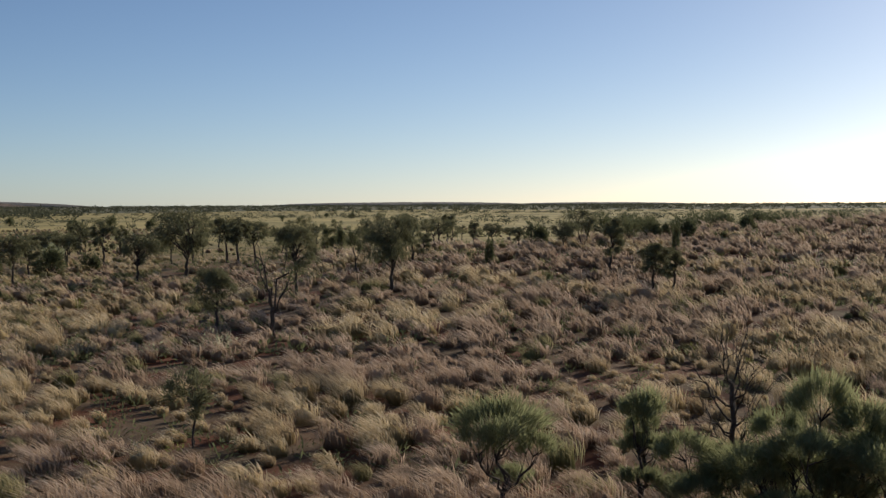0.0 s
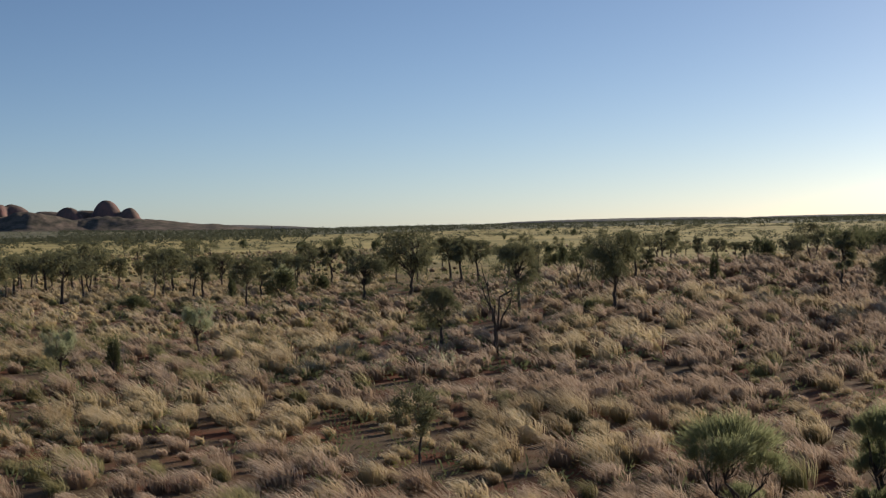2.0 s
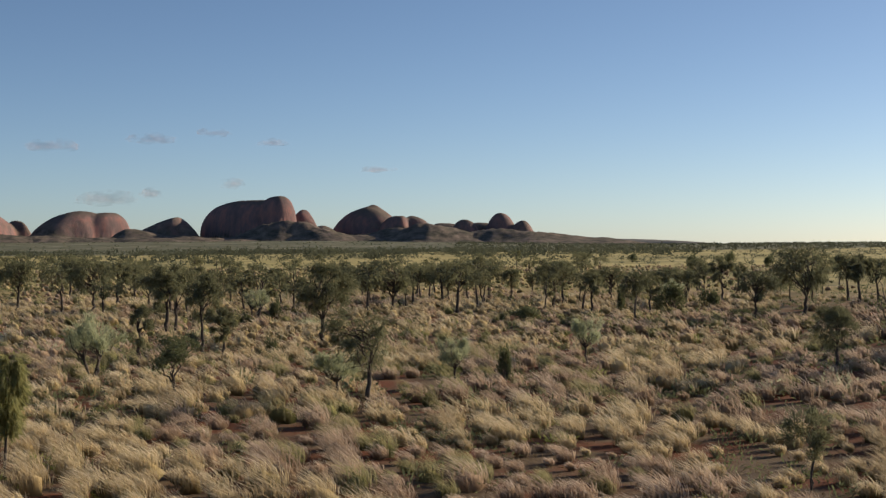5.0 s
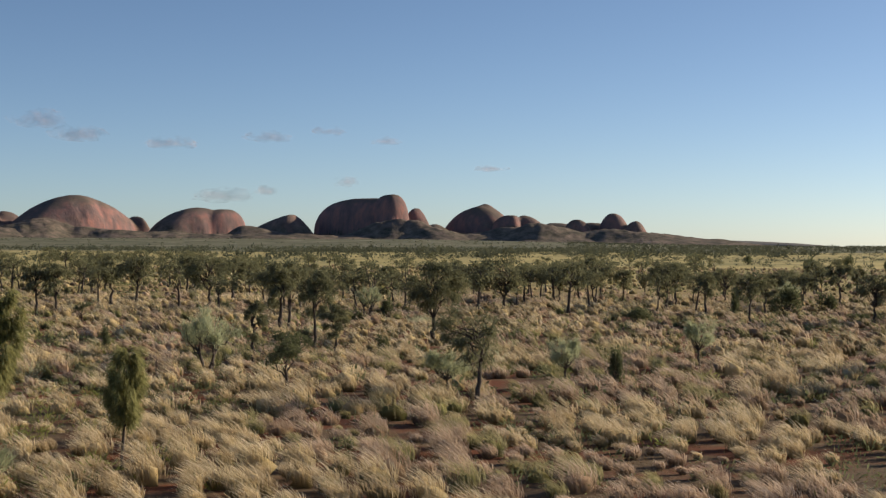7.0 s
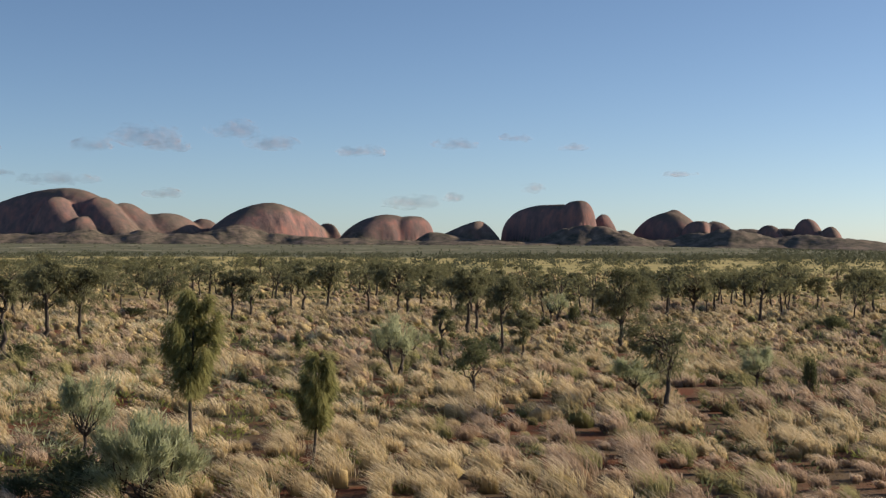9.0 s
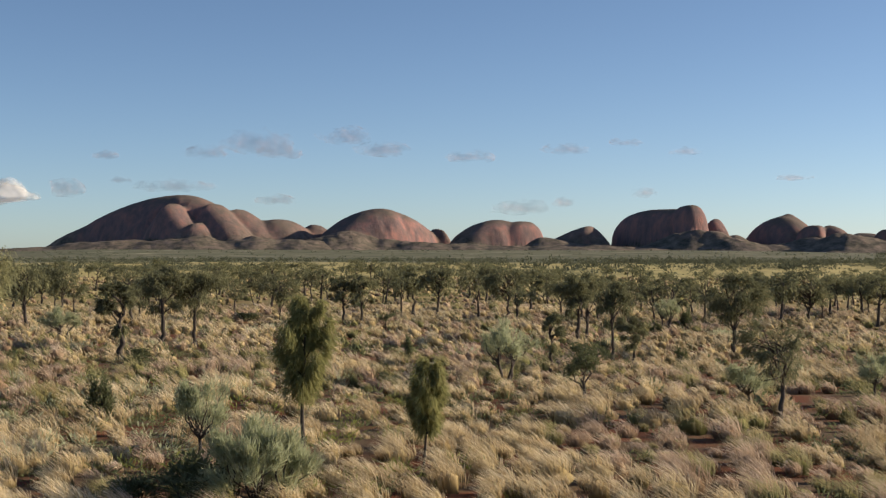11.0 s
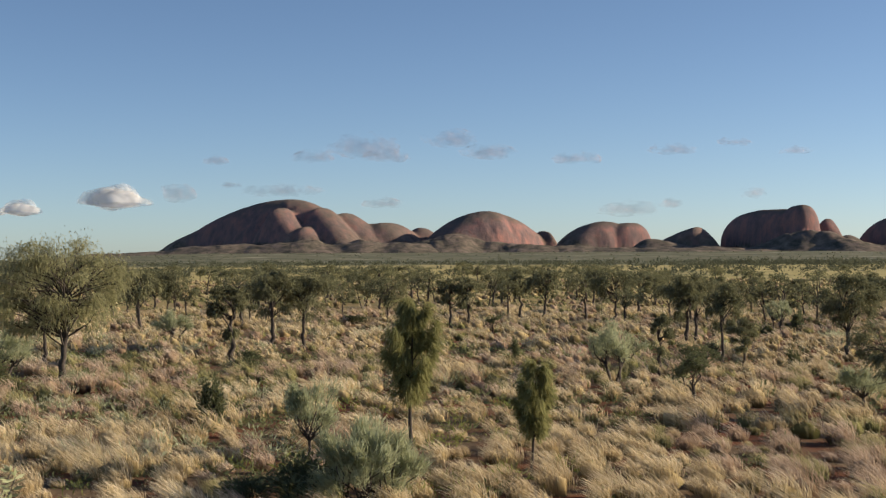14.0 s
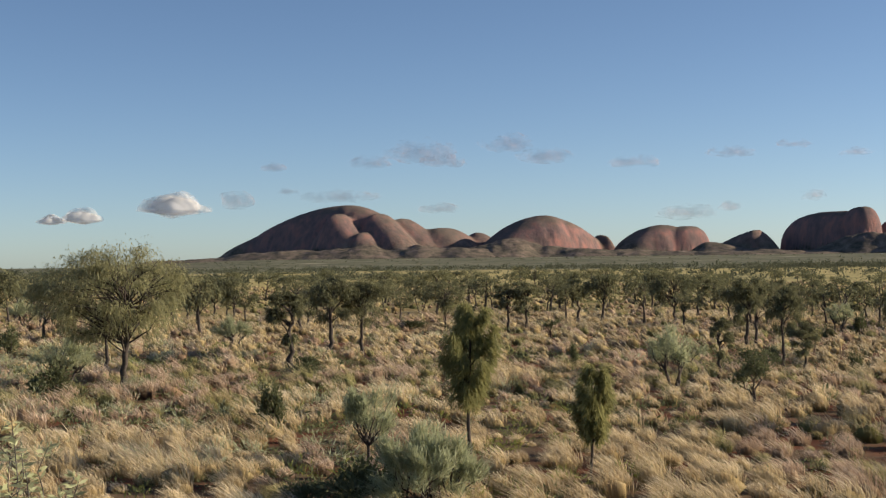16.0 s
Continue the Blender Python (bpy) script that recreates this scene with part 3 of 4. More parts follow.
TWIN_RIDGE = [
    (20.51, 4420, 131, 106, 123, 0.8, 1.77, -26), (20.64, 4440, 51, 58, 129, 0.9, 1.83, -15), (21.72, 4300, 67, 31, 93, 0.9, 2.88, -15),
    (22.19, 4350, 41, 86, 94, 0.9, 1.79, -15), (23.35, 4450, 59, 177, 72, 0.8, 1.84, 0), (24.37, 4350, 47, 50, 81, 1, 2.27, 0),
]
TWIN_RIDGE_FOOT = [(22.75, 4230, 110, 120, 84, 0.9, 1.5, 0), (24.1, 4210, 90, 70, 58, 0.8, 1.5, 0), (21.6, 4230, 110, 90, 68, 0.7, 1.5, 0), (20.2, 4190, 120, 130, 44, 0.6, 1.3, 0)]
EAST_DOMES = [
    (25.06, 4460, 95, 69, 73, 0.8, 2.38, 0), (25.86, 4400, 50, 51, 102, 1, 2.04, -20), (26.77, 4380, 51, 39, 77, 1, 1.83, -10),
    (27.42, 4460, 160, 244, 43, 0.7, 1.02, 0),
]
EAST_DOMES_FOOT = [(25.6, 4230, 130, 170, 64, 0.6, 1.5, 0), (27.0, 4250, 150, 190, 50, 0.6, 1.3, 0)]
FAR_HILLS = [(46.9, 4700, 440, 420, 11, 0.4, 2.2, 0), (30.3, 4600, 250, 330, 19, 0.4, 1.4, 0), (54.5, 4750, 300, 350, 8, 0.4, 2.0, 0)]


def mountain(name, label, category, domes, feet, rock, seed, grid=5.2):
    """Rounded rock masses grown together, ribbed by gullies, with broken foothills in front."""
    rows = domes + feet
    az0 = radians(sum(r[0] for r in domes) / len(domes))
    d0 = 4380.0
    place = [(r[1] * math.sin(radians(r[0]) - az0), r[1] * math.cos(radians(r[0]) - az0) - d0) for r in rows]
    x0 = min(p[0] - 1.4 * r[2] for p, r in zip(place, rows)) - 12
    x1 = max(p[0] + 1.4 * r[3] for p, r in zip(place, rows)) + 12
    y0 = min(p[1] - (r[2] + r[3]) / 2 * max(r[5], abs(math.sin(radians(r[7])))) for p, r in zip(place, rows)) - (200 if feet else 12)
    y1 = max(p[1] + (r[2] + r[3]) / 2 * r[5] * 0.7 for p, r in zip(place, rows)) + 12
    gx, gy = np.meshgrid(np.arange(x0, x1, grid), np.arange(y0, y1, grid * 1.25))
    wx, wy, rib, fine, crag = (np.zeros_like(gx) for _ in range(5))
    for i in range(gx.shape[0]):
        for j in range(gx.shape[1]):
            u, v = gx[i, j] + seed * 731, gy[i, j] + seed * 97
            n = noise.noise_vector((u / 150, v / 150, 0.3))
            wx[i, j], wy[i, j] = n.x, n.y
            rib[i, j] = abs(noise.noise((u / 48, v / 95, 2.0)))
            fine[i, j] = noise.fractal((u / 26, v / 40, 5.0), 0.9, 2.0, 3)
            crag[i, j] = noise.fractal((u / 130, v / 105, 8.0), 1.0, 2.0, 4)
    z = np.full_like(gx, -30.0)
    foot = np.full_like(gx, -30.0)
    for k, ((cx, cy), (_, _, left, right, top, depth, power, turn, *steep)) in enumerate(zip(place, rows)):
        low = k >= len(domes)
        half = (left + right) / 2
        warp = 0.05 * half if not low else 0.3 * half
        px, py = gx - cx + wx * warp * 0.5, gy - cy + wy * warp
        g = radians(turn)
        qx, qy = px * math.cos(g) + py * math.sin(g), -px * math.sin(g) + py * math.cos(g)
        p = min(power, 2.4)
        # the turned plan keeps its breadth
        ring = np.linspace(0, 2 * np.pi, 90)
        ex, ey = np.sign(np.cos(ring)) * np.abs(np.cos(ring)) ** (2 / p), np.sign(np.sin(ring)) * np.abs(np.sin(ring)) ** (2 / p)
        full = np.abs(ex * math.cos(g) - depth * ey * math.sin(g)).max()
        qx, qy = qx * full, qy * full
        across, deep = np.abs(qx) / np.where(qx < 0, left, right), np.abs(qy) / (half * depth)
        deep = deep * (1 + 0.05 * (0.25 - rib) + 0.02 * fine + 0.1 * crag)
        rho = (across ** p + deep ** p) ** (1 / p)
        rho = rho * (1 + 0.05 * (0.22 - rib) + 0.03 * fine)
        if low:
            # gentle broken spurs
            h = 0.84 * top * np.exp(-(rho * 0.66) ** 2) * (1 + 0.17 * crag + 0.04 * fine) - 4
            soft = 7.0
        else:
            # sheer front, rounded back and top
            sharp = steep[0] if steep else 2.7
            solid = 1 - np.minimum(across, 1.5) ** power - np.minimum(deep, 1.5) ** sharp
            h = np.where(solid > 0, top * np.maximum(solid, 0) ** (1 / power), -25 * np.maximum(rho - 1, 0) - 1)
            if feet:
                # fallen rock banked against the wall
                bank = 0.3 * top * np.exp(-3.2 * np.maximum(rho - 0.75, 0)) * (1 + 0.25 * crag) - 7
                h = np.maximum(h, bank) + 1.8 * np.exp(-np.abs(h - bank) / 6.0)
            soft = 15.0
        z = np.maximum(z, h) + soft * np.exp(-np.abs(z - h) / soft) * 0.3 * (np.minimum(z, h) > -5)
    # rubble apron all along the front
    if feet:
        front = smooth(y0 + 10, -40, gy) * smooth(x0, x0 + 160, gx) * (1 - smooth(x1 - 160, x1, gx))
        apron = 24 * front * (1 + 0.3 * crag + 0.05 * fine) - 4
        z = np.maximum(z, apron) + 6.0 * np.exp(-np.abs(z - apron) / 6.0) * 0.3 * (np.minimum(z, apron) > -3)
    z = np.where(z > 0, z + fine * 0.9, z)
    m, n = gx.shape
    i, j = np.meshgrid(np.arange(m - 1), np.arange(n - 1), indexing="ij")
    f = np.stack([i * n + j, i * n + j + 1, (i + 1) * n + j + 1, (i + 1) * n + j], -1).reshape(-1, 4)
    zz = z.ravel()
    f = f[(zz[f] > -2).any(axis=1)]
    cx, cy = math.cos(az0), math.sin(az0)
    v = np.stack([gx * cx + gy * cy, -gx * cy + gy * cx, z], -1).reshape(-1, 3)
    keep = np.unique(f)
    index = np.zeros(len(v), int)
    index[keep] = np.arange(len(keep))
    ob = new(name, mesh_of(name, v[keep], index[f], [rock], flat=False))
    ob.location = (d0 * math.sin(az0), d0 * math.cos(az0), 0)
    tagged(ob, label, category, "domed rock range")


mountain("rock_mountain", "great red rock dome with a long grey flank and lit buttresses", "mountain", GREAT_DOME, GREAT_DOME_FOOT, ROCK, 1)
mountain("rock_mountain", "rounded red rock dome above brown foothills", "mountain", MIDDLE_DOME, MIDDLE_DOME_FOOT, ROCK, 2)
mountain("rock_mountain", "smooth sunlit red rock dome with a sheer end", "mountain", RED_DOME, RED_DOME_FOOT, ROCK, 3)
mountain("rock_mountain", "low dark rock ridge in shade", "mountain", DARK_RIDGE, DARK_RIDGE_FOOT, ROCK, 4)
mountain("rock_mountain", "broad shaded rock dome with a rounded head", "mountain", BROAD_DOME, BROAD_DOME_FOOT, ROCK, 5)
mountain("rock_mountain", "row of shaded rock domes joined in a ridge", "mountain", TWIN_RIDGE, TWIN_RIDGE_FOOT, ROCK, 6)
mountain("rock_mountain", "twin round rock domes at the end of the range", "mountain", EAST_DOMES, EAST_DOMES_FOOT, ROCK, 7)
for row in FAR_HILLS:
    mountain("far_hill", "low scrubby hill on the horizon", "hill", [row], [], FAR_STONE, 8, 12.0)

# ---------------------------------------------------------------- clouds
# heading, height, width, thickness
CLOUDS_WHITE = [(-10.9, 198, 240, 185), (-14.5, 166, 135, 112), (-15.7, 157, 98, 62)]
CLOUDS_GREY = [
    (-8.4, 213, 86, 40), (-4.2, 225, 190, 30), (-0.1, 183, 95, 23), (-0.9, 372, 170, 50), (0.0, 341, 110, 29), (2.8, 397, 133, 42), (4.3, 355, 133, 38), (-3.0, 339, 105, 27),
    (-6.9, 326, 57, 19), (10.0, 158, 143, 34), (11.7, 176, 57, 23), (7.9, 331, 114, 30), (11.8, 357, 114, 27), (14.2, 378, 76, 19),
    (16.6, 347, 76, 19), (14.9, 208, 76, 24), (20.9, 256, 76, 15), (-6.4, 246, 67, 15),
]


def cloud(label, material, az, height, width, thick, seed, lumpy, wisp):
    """One billowed body with a flattened underside."""
    rng = np.random.default_rng(seed)
    ball = bmesh.new()
    bmesh.ops.create_icosphere(ball, subdivisions=4 if wisp else 5, radius=1.0)
    bv = np.array([v.co[:] for v in ball.verts])
    bf = np.array([[v.index for v in f.verts] for f in ball.faces])
    ball.free()
    o = rng.uniform(-50, 50, 3)
    if wisp:
        lift = np.array([noise.fractal(Vector(p * np.array([2.2, 1.6, 1.4]) + o), 0.8, 2.0, 4) for p in bv])
    else:
        # puffs round a middle: how far out the farthest puff reaches in each direction
        at = rng.normal(size=(18, 3)) * np.array([0.42, 0.4, 0.26])
        at = at * np.minimum(1, 0.75 / np.linalg.norm(at, axis=1))[:, None]
        size = rng.uniform(0.3, 0.5, 18)
        along = bv @ at.T
        room = along ** 2 - (at ** 2).sum(1) + size ** 2
        lift = np.maximum(np.where(room > 0, along + np.sqrt(np.maximum(room, 0)), 0).max(1), 0.45) - 1
        lift = lift + 0.05 * np.array([noise.fractal(Vector(p * 3.5 + o), 0.8, 2.0, 5) for p in bv])
    v = bv * (1 + lumpy * lift)[:, None] * np.array([width / 2, thick * 0.5, thick * 0.5])
    peak = rng.uniform(-0.1, 0.35) * width
    if not wisp:
        v[:, 2] *= 0.85 + 0.25 * np.exp(-((v[:, 0] - peak) / (0.3 * width)) ** 2)
    v[:, 2] = np.where(v[:, 2] < 0, v[:, 2] * (0.6 if wisp else 0.36), v[:, 2])
    rim = np.sqrt(bv[:, 0] ** 2 + bv[:, 2] ** 2) ** (0.9 if wisp else 2.6)
    me = mesh_of("cloud", v, bf, [material], flat=False)
    me.attributes.new("rim", "FLOAT", "POINT").data.foreach_set("value", rim.astype(np.float32))
    h = radians(az)
    ob = new("cloud", me)
    ob.location, ob.rotation_euler = (4700 * math.sin(h), 4700 * math.cos(h), height), (0, 0, -h)
    tagged(ob, label, "cloud", "small clouds over the range")


for i, row in enumerate(CLOUDS_WHITE):
    cloud("small white cumulus cloud with a flat grey base", CLOUD_WHITE, row[0], row[1] - 9, row[2], row[3] * 0.8, 50 + i, 0.55, False)
for i, row in enumerate(CLOUDS_GREY):
    cloud("thin grey wisp of cloud in clear sky", CLOUD_GREY, row[0], row[1], row[2] * 1.45, row[3] * 1.9, 80 + i, 0.3, True)

# ---------------------------------------------------------------- trees and shrubs
# east, north, height, crown width
PLACES_OAK_a = [
    (22.3, 60.1, 4.6, 2.8), (48.4, 59.4, 3.7, 2.2), (-18.9, 81.4, 8.6, 7.6), (71.7, 46.5, 3.4, 1.7),
    (16.8, 85.2, 3.9, 1.1), (73.9, 46.4, 3, 1.4), (64.2, 61.4, 5.1, 3.4), (22.5, 87, 3.6, 1.6),
    (62.3, 68, 4.9, 2.6), (-10.2, 92.7, 5.8, 2.2), (22.3, 91.8, 5.6, 2.1), (81.4, 56.3, 4.2, 1.7),
    (-23.5, 97.2, 5.2, 2.6), (32.2, 96.2, 6.1, 3.7), (-9, 110.3, 6.5, 3.4), (82.5, 75.2, 2.3, 1.1),
    (-6.6, 111.8, 6.1, 3.7), (82.7, 76.5, 3.8, 1.7), (24.1, 111.5, 5.9, 2.5), (26.2, 116.7, 5.9, 2.3),
    (97.4, 77.3, 2.1, 1.2), (101.6, 75.3, 2.6, 2.2), (76.1, 104.3, 4.8, 2.9), (68, 111.9, 4.9, 2.4),
]
PLACES_OAK_b = [
    (106.3, 76.5, 3.4, 2.8), (100.8, 85.3, 2.7, 0.7), (83.1, 106.4, 6.6, 5), (108.3, 89.2, 2.4, 1.7),
    (-24.3, 139, 6.6, 4), (71.2, 125.6, 4.8, 2.2), (6.8, 145.5, 5.2, 2.5), (8.7, 145.4, 5.3, 2.5),
    (94.9, 112.7, 5.2, 2.2), (77.9, 125.1, 4.4, 1.9), (-45.4, 140.6, 7.4, 4.8), (98.9, 114.4, 4.8, 3),
    (55.1, 141, 6, 4.9), (25, 151.3, 6.1, 4), (0.2, 154.5, 5.3, 3.7), (75, 141.2, 5.6, 3.8),
    (18.1, 159.8, 6, 3.8), (106, 127.7, 5.5, 3.4), (16.3, 168.3, 5.9, 2.6), (96.9, 139.2, 5.5, 2.6),
    (59.3, 159.2, 4.4, 2.6), (81.9, 151.6, 5.4, 3.4), (73.7, 157.1, 5.8, 4.5), (88.1, 150.7, 4.6, 3),
]
PLACES_OAK_c = [
    (77.3, 156.8, 4.4, 2.3), (44.7, 169.5, 4.8, 3.8), (71.7, 163.6, 4.8, 3.5), (31.9, 176, 5.4, 3.1),
    (71.9, 170.3, 4.6, 3.2), (-27.9, 185.2, 5.8, 3.7), (-30.7, 186.1, 5.9, 3.7), (-34.3, 187.1, 5.9, 3.3),
    (63.8, 180.1, 5.1, 2.5), (89.9, 171.4, 4.4, 2.5), (75.1, 181.7, 4.7, 2.6), (106.4, 166.7, 3.9, 3.9),
    (91.3, 178.3, 3.4, 2.2), (38.4, 197.2, 4.8, 2.6), (112.9, 166.9, 4.2, 1.5), (-3.3, 201.5, 4.9, 3.5),
    (30.5, 204.5, 5.6, 3.6), (115.1, 174, 3.5, 1.8), (123.1, 172.9, 4.4, 1.8), (18.2, 212.3, 5, 4.2),
    (119.6, 178.6, 4.9, 2.1), (51.2, 212, 4.2, 2.4), (64.1, 214.1, 3.3, 3.6), (-9.9, 229.8, 4.8, 3.5),
]
PLACES_OAK_d = [
    (191.2, 168.2, 5.9, 1.9), (214, 171.8, 2.8, 2.4),
]
PLACES_OAK = PLACES_OAK_a + PLACES_OAK_b + PLACES_OAK_c + PLACES_OAK_d
PLACES_BUSH_a = [
    (-22.4, 78.9, 2.1, 2), (25.9, 88, 1.7, 0.8), (-9.3, 91.4, 1.1, 1.8), (22.4, 95.5, 1.7, 1),
    (-10, 99.3, 1, 2), (-36.3, 115.6, 2.7, 2.1), (103, 79.7, 2.7, 2), (59.3, 117.8, 1.7, 2.9),
    (111.7, 75.7, 2.8, 1.8), (39.1, 130.8, 2.6, 1), (115.4, 75.1, 2.6, 1.8), (81, 113.4, 0.9, 2.1),
    (119.5, 73.9, 2.6, 2.3), (122, 77.2, 1.9, 1.3), (130.9, 73.1, 2.2, 1.3), (82.7, 128.7, 3.3, 3.2),
    (-3.8, 155.1, 1.1, 3.7), (89.3, 131, 2.6, 2.1), (9.9, 178.3, 1.4, 2.3), (121.7, 161.7, 3.1, 2.4),
    (155.1, 158.7, 4.2, 1.7), (164, 161.7, 4.2, 1.8), (161.1, 166.5, 2.9, 1.5), (162.7, 170, 2.3, 2),
]
PLACES_BUSH_b = [
    (193.1, 206.6, 2.2, 1.2), (203.9, 213, 3.3, 2.1), (285.8, 188.5, 4.7, 3), (214.8, 323.1, 4.6, 2.5),
    (239.2, 321.1, 4.2, 2.6), (248.7, 353.3, 5.1, 2.8), (338.7, 366.2, 2.2, 1), (268.3, 442.9, 3.6, 3.4),
    (395.8, 441.1, 3.3, 1.3), (494.1, 498.9, 3.4, 3.4), (524.1, 548.7, 2.7, 4.9),
]
PLACES_BUSH = PLACES_BUSH_a + PLACES_BUSH_b
PLACES_FORK = [
    (14.6, 65.7, 2.8, 2.2), (48.2, 54.5, 5, 1.9), (73.5, 73.7, 3.3, 1.4), (10.3, 134.4, 1.6, 1.2),
]
PLACES_POST = [
    (-7.6, 61.2, 2.5, 0.9), (32.4, 66.5, 2.2, 0.6), (8.9, 96.4, 2, 0.6), (80.6, 66.8, 2.4, 0.6),
    (98, 61.3, 3.2, 0.5), (73.4, 123.4, 3.2, 0.9),
]
PLACES_GREEN = [
    (27.3, 13.9, 2.7, 2.3), (26.8, 16.2, 2.4, 1.8), (28.7, 13.1, 3.3, 1.4), (28.4, 14.3, 3.7, 2),
    (27, 17.8, 3.3, 1.1), (25.6, 20.8, 2.9, 2.3), (26.1, 33.3, 2.7, 1.2),
]
PLACES_DEAD = [
    (30.2, 17.2, 4.1, 2.2),
]
PLACES_WATTLE = [
    (-0.6, 40.8, 2.8, 2.1), (-2.5, 47.2, 3.6, 1.8), (21.8, 62.7, 2.6, 1.9), (29.2, 66, 2.8, 1.6),
    (13.2, 80.1, 3.7, 3.4), (-17.9, 80.3, 1.2, 1.4), (41.5, 73.8, 3.1, 1.8), (-23.1, 84.9, 3.2, 3.8),
    (-18.3, 120.5, 3, 3.4), (36.1, 127.1, 3.3, 2.6), (86.3, 134.1, 3.3, 3.1), (-51, 169, 3.5, 3.8),
]

def scattered(n, seed, near, far, a, b, low, high):
    rng = random.Random(seed)
    got = []
    while len(got) < n:
        r, az = math.sqrt(rng.uniform(near ** 2, far ** 2)), radians(rng.uniform(a, b))
        x, y = r * math.sin(az), r * math.cos(az)
        if noise.noise((x / 60, y / 60, 7.0)) + rng.uniform(-0.5, 0.5) > 0:
            h = rng.uniform(low, high)
            got.append((x, y, h, h * rng.uniform(0.55, 0.8)))
    return got


# height, width, seed, leaf clusters, foot of the crown against the height, height of the fork, stems
OAK_SHAPES = [
    (5.6, 3.9, 11, 34, 0.42, 0.3, 1), (5.6, 3.5, 12, 30, 0.46, 0.33, 1), (5.2, 4.1, 13, 36, 0.38, 0.26, 1), (5.4, 2.7, 14, 24, 0.42, 0.36, 1),
    (5.8, 4.5, 15, 38, 0.44, 0.24, 2), (5.0, 2.2, 16, 20, 0.38, 0.38, 1), (5.0, 1.5, 17, 15, 0.4, 0.4, 1),
]


def oak_row(seed, leaves, size, thin, twigs):
    return [tree_kind("desert_oak", s + seed, h, w, n, int(leaves * (0.4 + 0.6 * w / 4)), LEAF_OAK, BARK, size, thin=thin, low=low, fork=fork, stems=stems, spread=0.135, shape=2.2,
                      top_heavy=0.4, droop=0.7, twigs=twigs) for h, w, s, n, low, fork, stems in OAK_SHAPES]


OAK_BASE = [row[:2] for row in OAK_SHAPES]


def thin_crown(p):
    return 20 < p[0] < 25 and 56 < p[1] < 64


def oak_label(h, w):
    if w < 0.5 * h:
        return "slender desert oak with a narrow dark olive crown"
    return "desert oak with drooping olive needles and dark trunk"


plain_oaks = [p for p in PLACES_OAK if p[2] < 8 and not thin_crown(p)]
stand(oak_row(0, 8200, 0.22, 0.15, 2), OAK_BASE, [p for p in plain_oaks if math.hypot(p[0], p[1]) < 118], 1, oak_label, "tree", "desert oaks on the plain")
stand(oak_row(200, 2800, 0.28, 0.23, 1), OAK_BASE, [p for p in plain_oaks if math.hypot(p[0], p[1]) >= 118], 21, oak_label, "tree", "desert oaks on the plain")
stand([tree_kind("desert_oak", 22, 8.7, 8.4, 95, 19000, LEAF_OLD, BARK, 0.28, low=0.37, spread=0.078, thin=0.11, hollow=0.14, thick=0.022, fork=0.26, bare=2, droop=0.8, shape=2.0, top_heavy=0.35)], [(8.7, 8.0)],
      [p for p in PLACES_OAK if p[2] >= 8], 2, "big old desert oak with a broad feathery crown", "tree", "desert oaks on the plain")
stand([tree_kind("sparse_oak", 23, 4.6, 3.0, 20, 4200, LEAF_OAK, BARK, 0.2, thin=0.15, low=0.38, shape=3.0, spread=0.13, fork=0.34, bare=4, thick=0.024)], [(4.6, 3.0)],
      [p for p in PLACES_OAK if thin_crown(p)], 14, "thin-crowned desert oak with bare grey limbs", "tree", "desert oaks on the plain")
stand([plume_tree("young_desert_oak", 31, 5.9, 2.1, 30, 12500, LEAF_YOUNG, BARK, 0.36, 0.34, 0.35, 0.47)], [(5.9, 2.1)], [(0.9, 51.8, 6.0, 1.8)], 3,
      "young feathery desert oak, upright and olive green", "tree", "young oaks in the grass")
stand([plume_tree("young_desert_oak", 34, 3.8, 1.3, 34, 8500, LEAF_YOUNG, BARK, 0.26, 0.34, 0.55, 0.5)], [(3.8, 1.35)], [(4.9, 47.2, 4.0, 1.2)], 23,
      "small narrow young desert oak with hanging olive needles", "tree", "young oaks in the grass")
stand([brush_shrub("grey_wattle", 41, 3.4, 3.0, 22, 5200, LEAF_GREY, 0.2, 0.4, 2, 0.03, loose=0.042), brush_shrub("grey_wattle", 42, 3.2, 2.0, 20, 4300, LEAF_GREY, 0.18, 0.38, 1, 0.022, loose=0.055),
       brush_shrub("grey_wattle", 44, 3.0, 3.2, 24, 5000, LEAF_GREY, 0.2, 0.34, 3, 0.028, loose=0.04)],
      [(3.4, 3.0), (3.2, 2.0), (3.0, 3.2)], [p for p in PLACES_WATTLE if p[1] > 42], 4, "grey-green wattle with pale silvery leaves", "shrub", "wattles in the grass")
stand([brush_shrub("silver_bush", 43, 2.6, 3.2, 38, 12500, LEAF_GREY, 0.34, 0.12, 4, 0.03, 0.06, loose=0.034)], [(2.6, 3.2)],
      [(-0.6, 41.2, 2.6, 3.2)], 5, "wide silver-green bush with upswept fine leaves", "shrub", "wattles in the grass")
UMBRELLA = [(0.0, 0.0, 0.8, 0.5, 0.3), (0.24, 0.16, 0.68, 0.27, 0.2), (-0.27, 0.08, 0.66, 0.24, 0.2), (0.2, -0.24, 0.6, 0.24, 0.16), (0.3, 0.1, 0.3, 0.2, 0.12)]
LOPSIDED = [(-0.14, 0.0, 0.84, 0.38, 0.24), (0.3, 0.1, 0.66, 0.3, 0.2), (0.1, -0.25, 0.5, 0.34, 0.2), (-0.32, 0.2, 0.42, 0.3, 0.18), (0.3, -0.1, 0.3, 0.34, 0.16)]
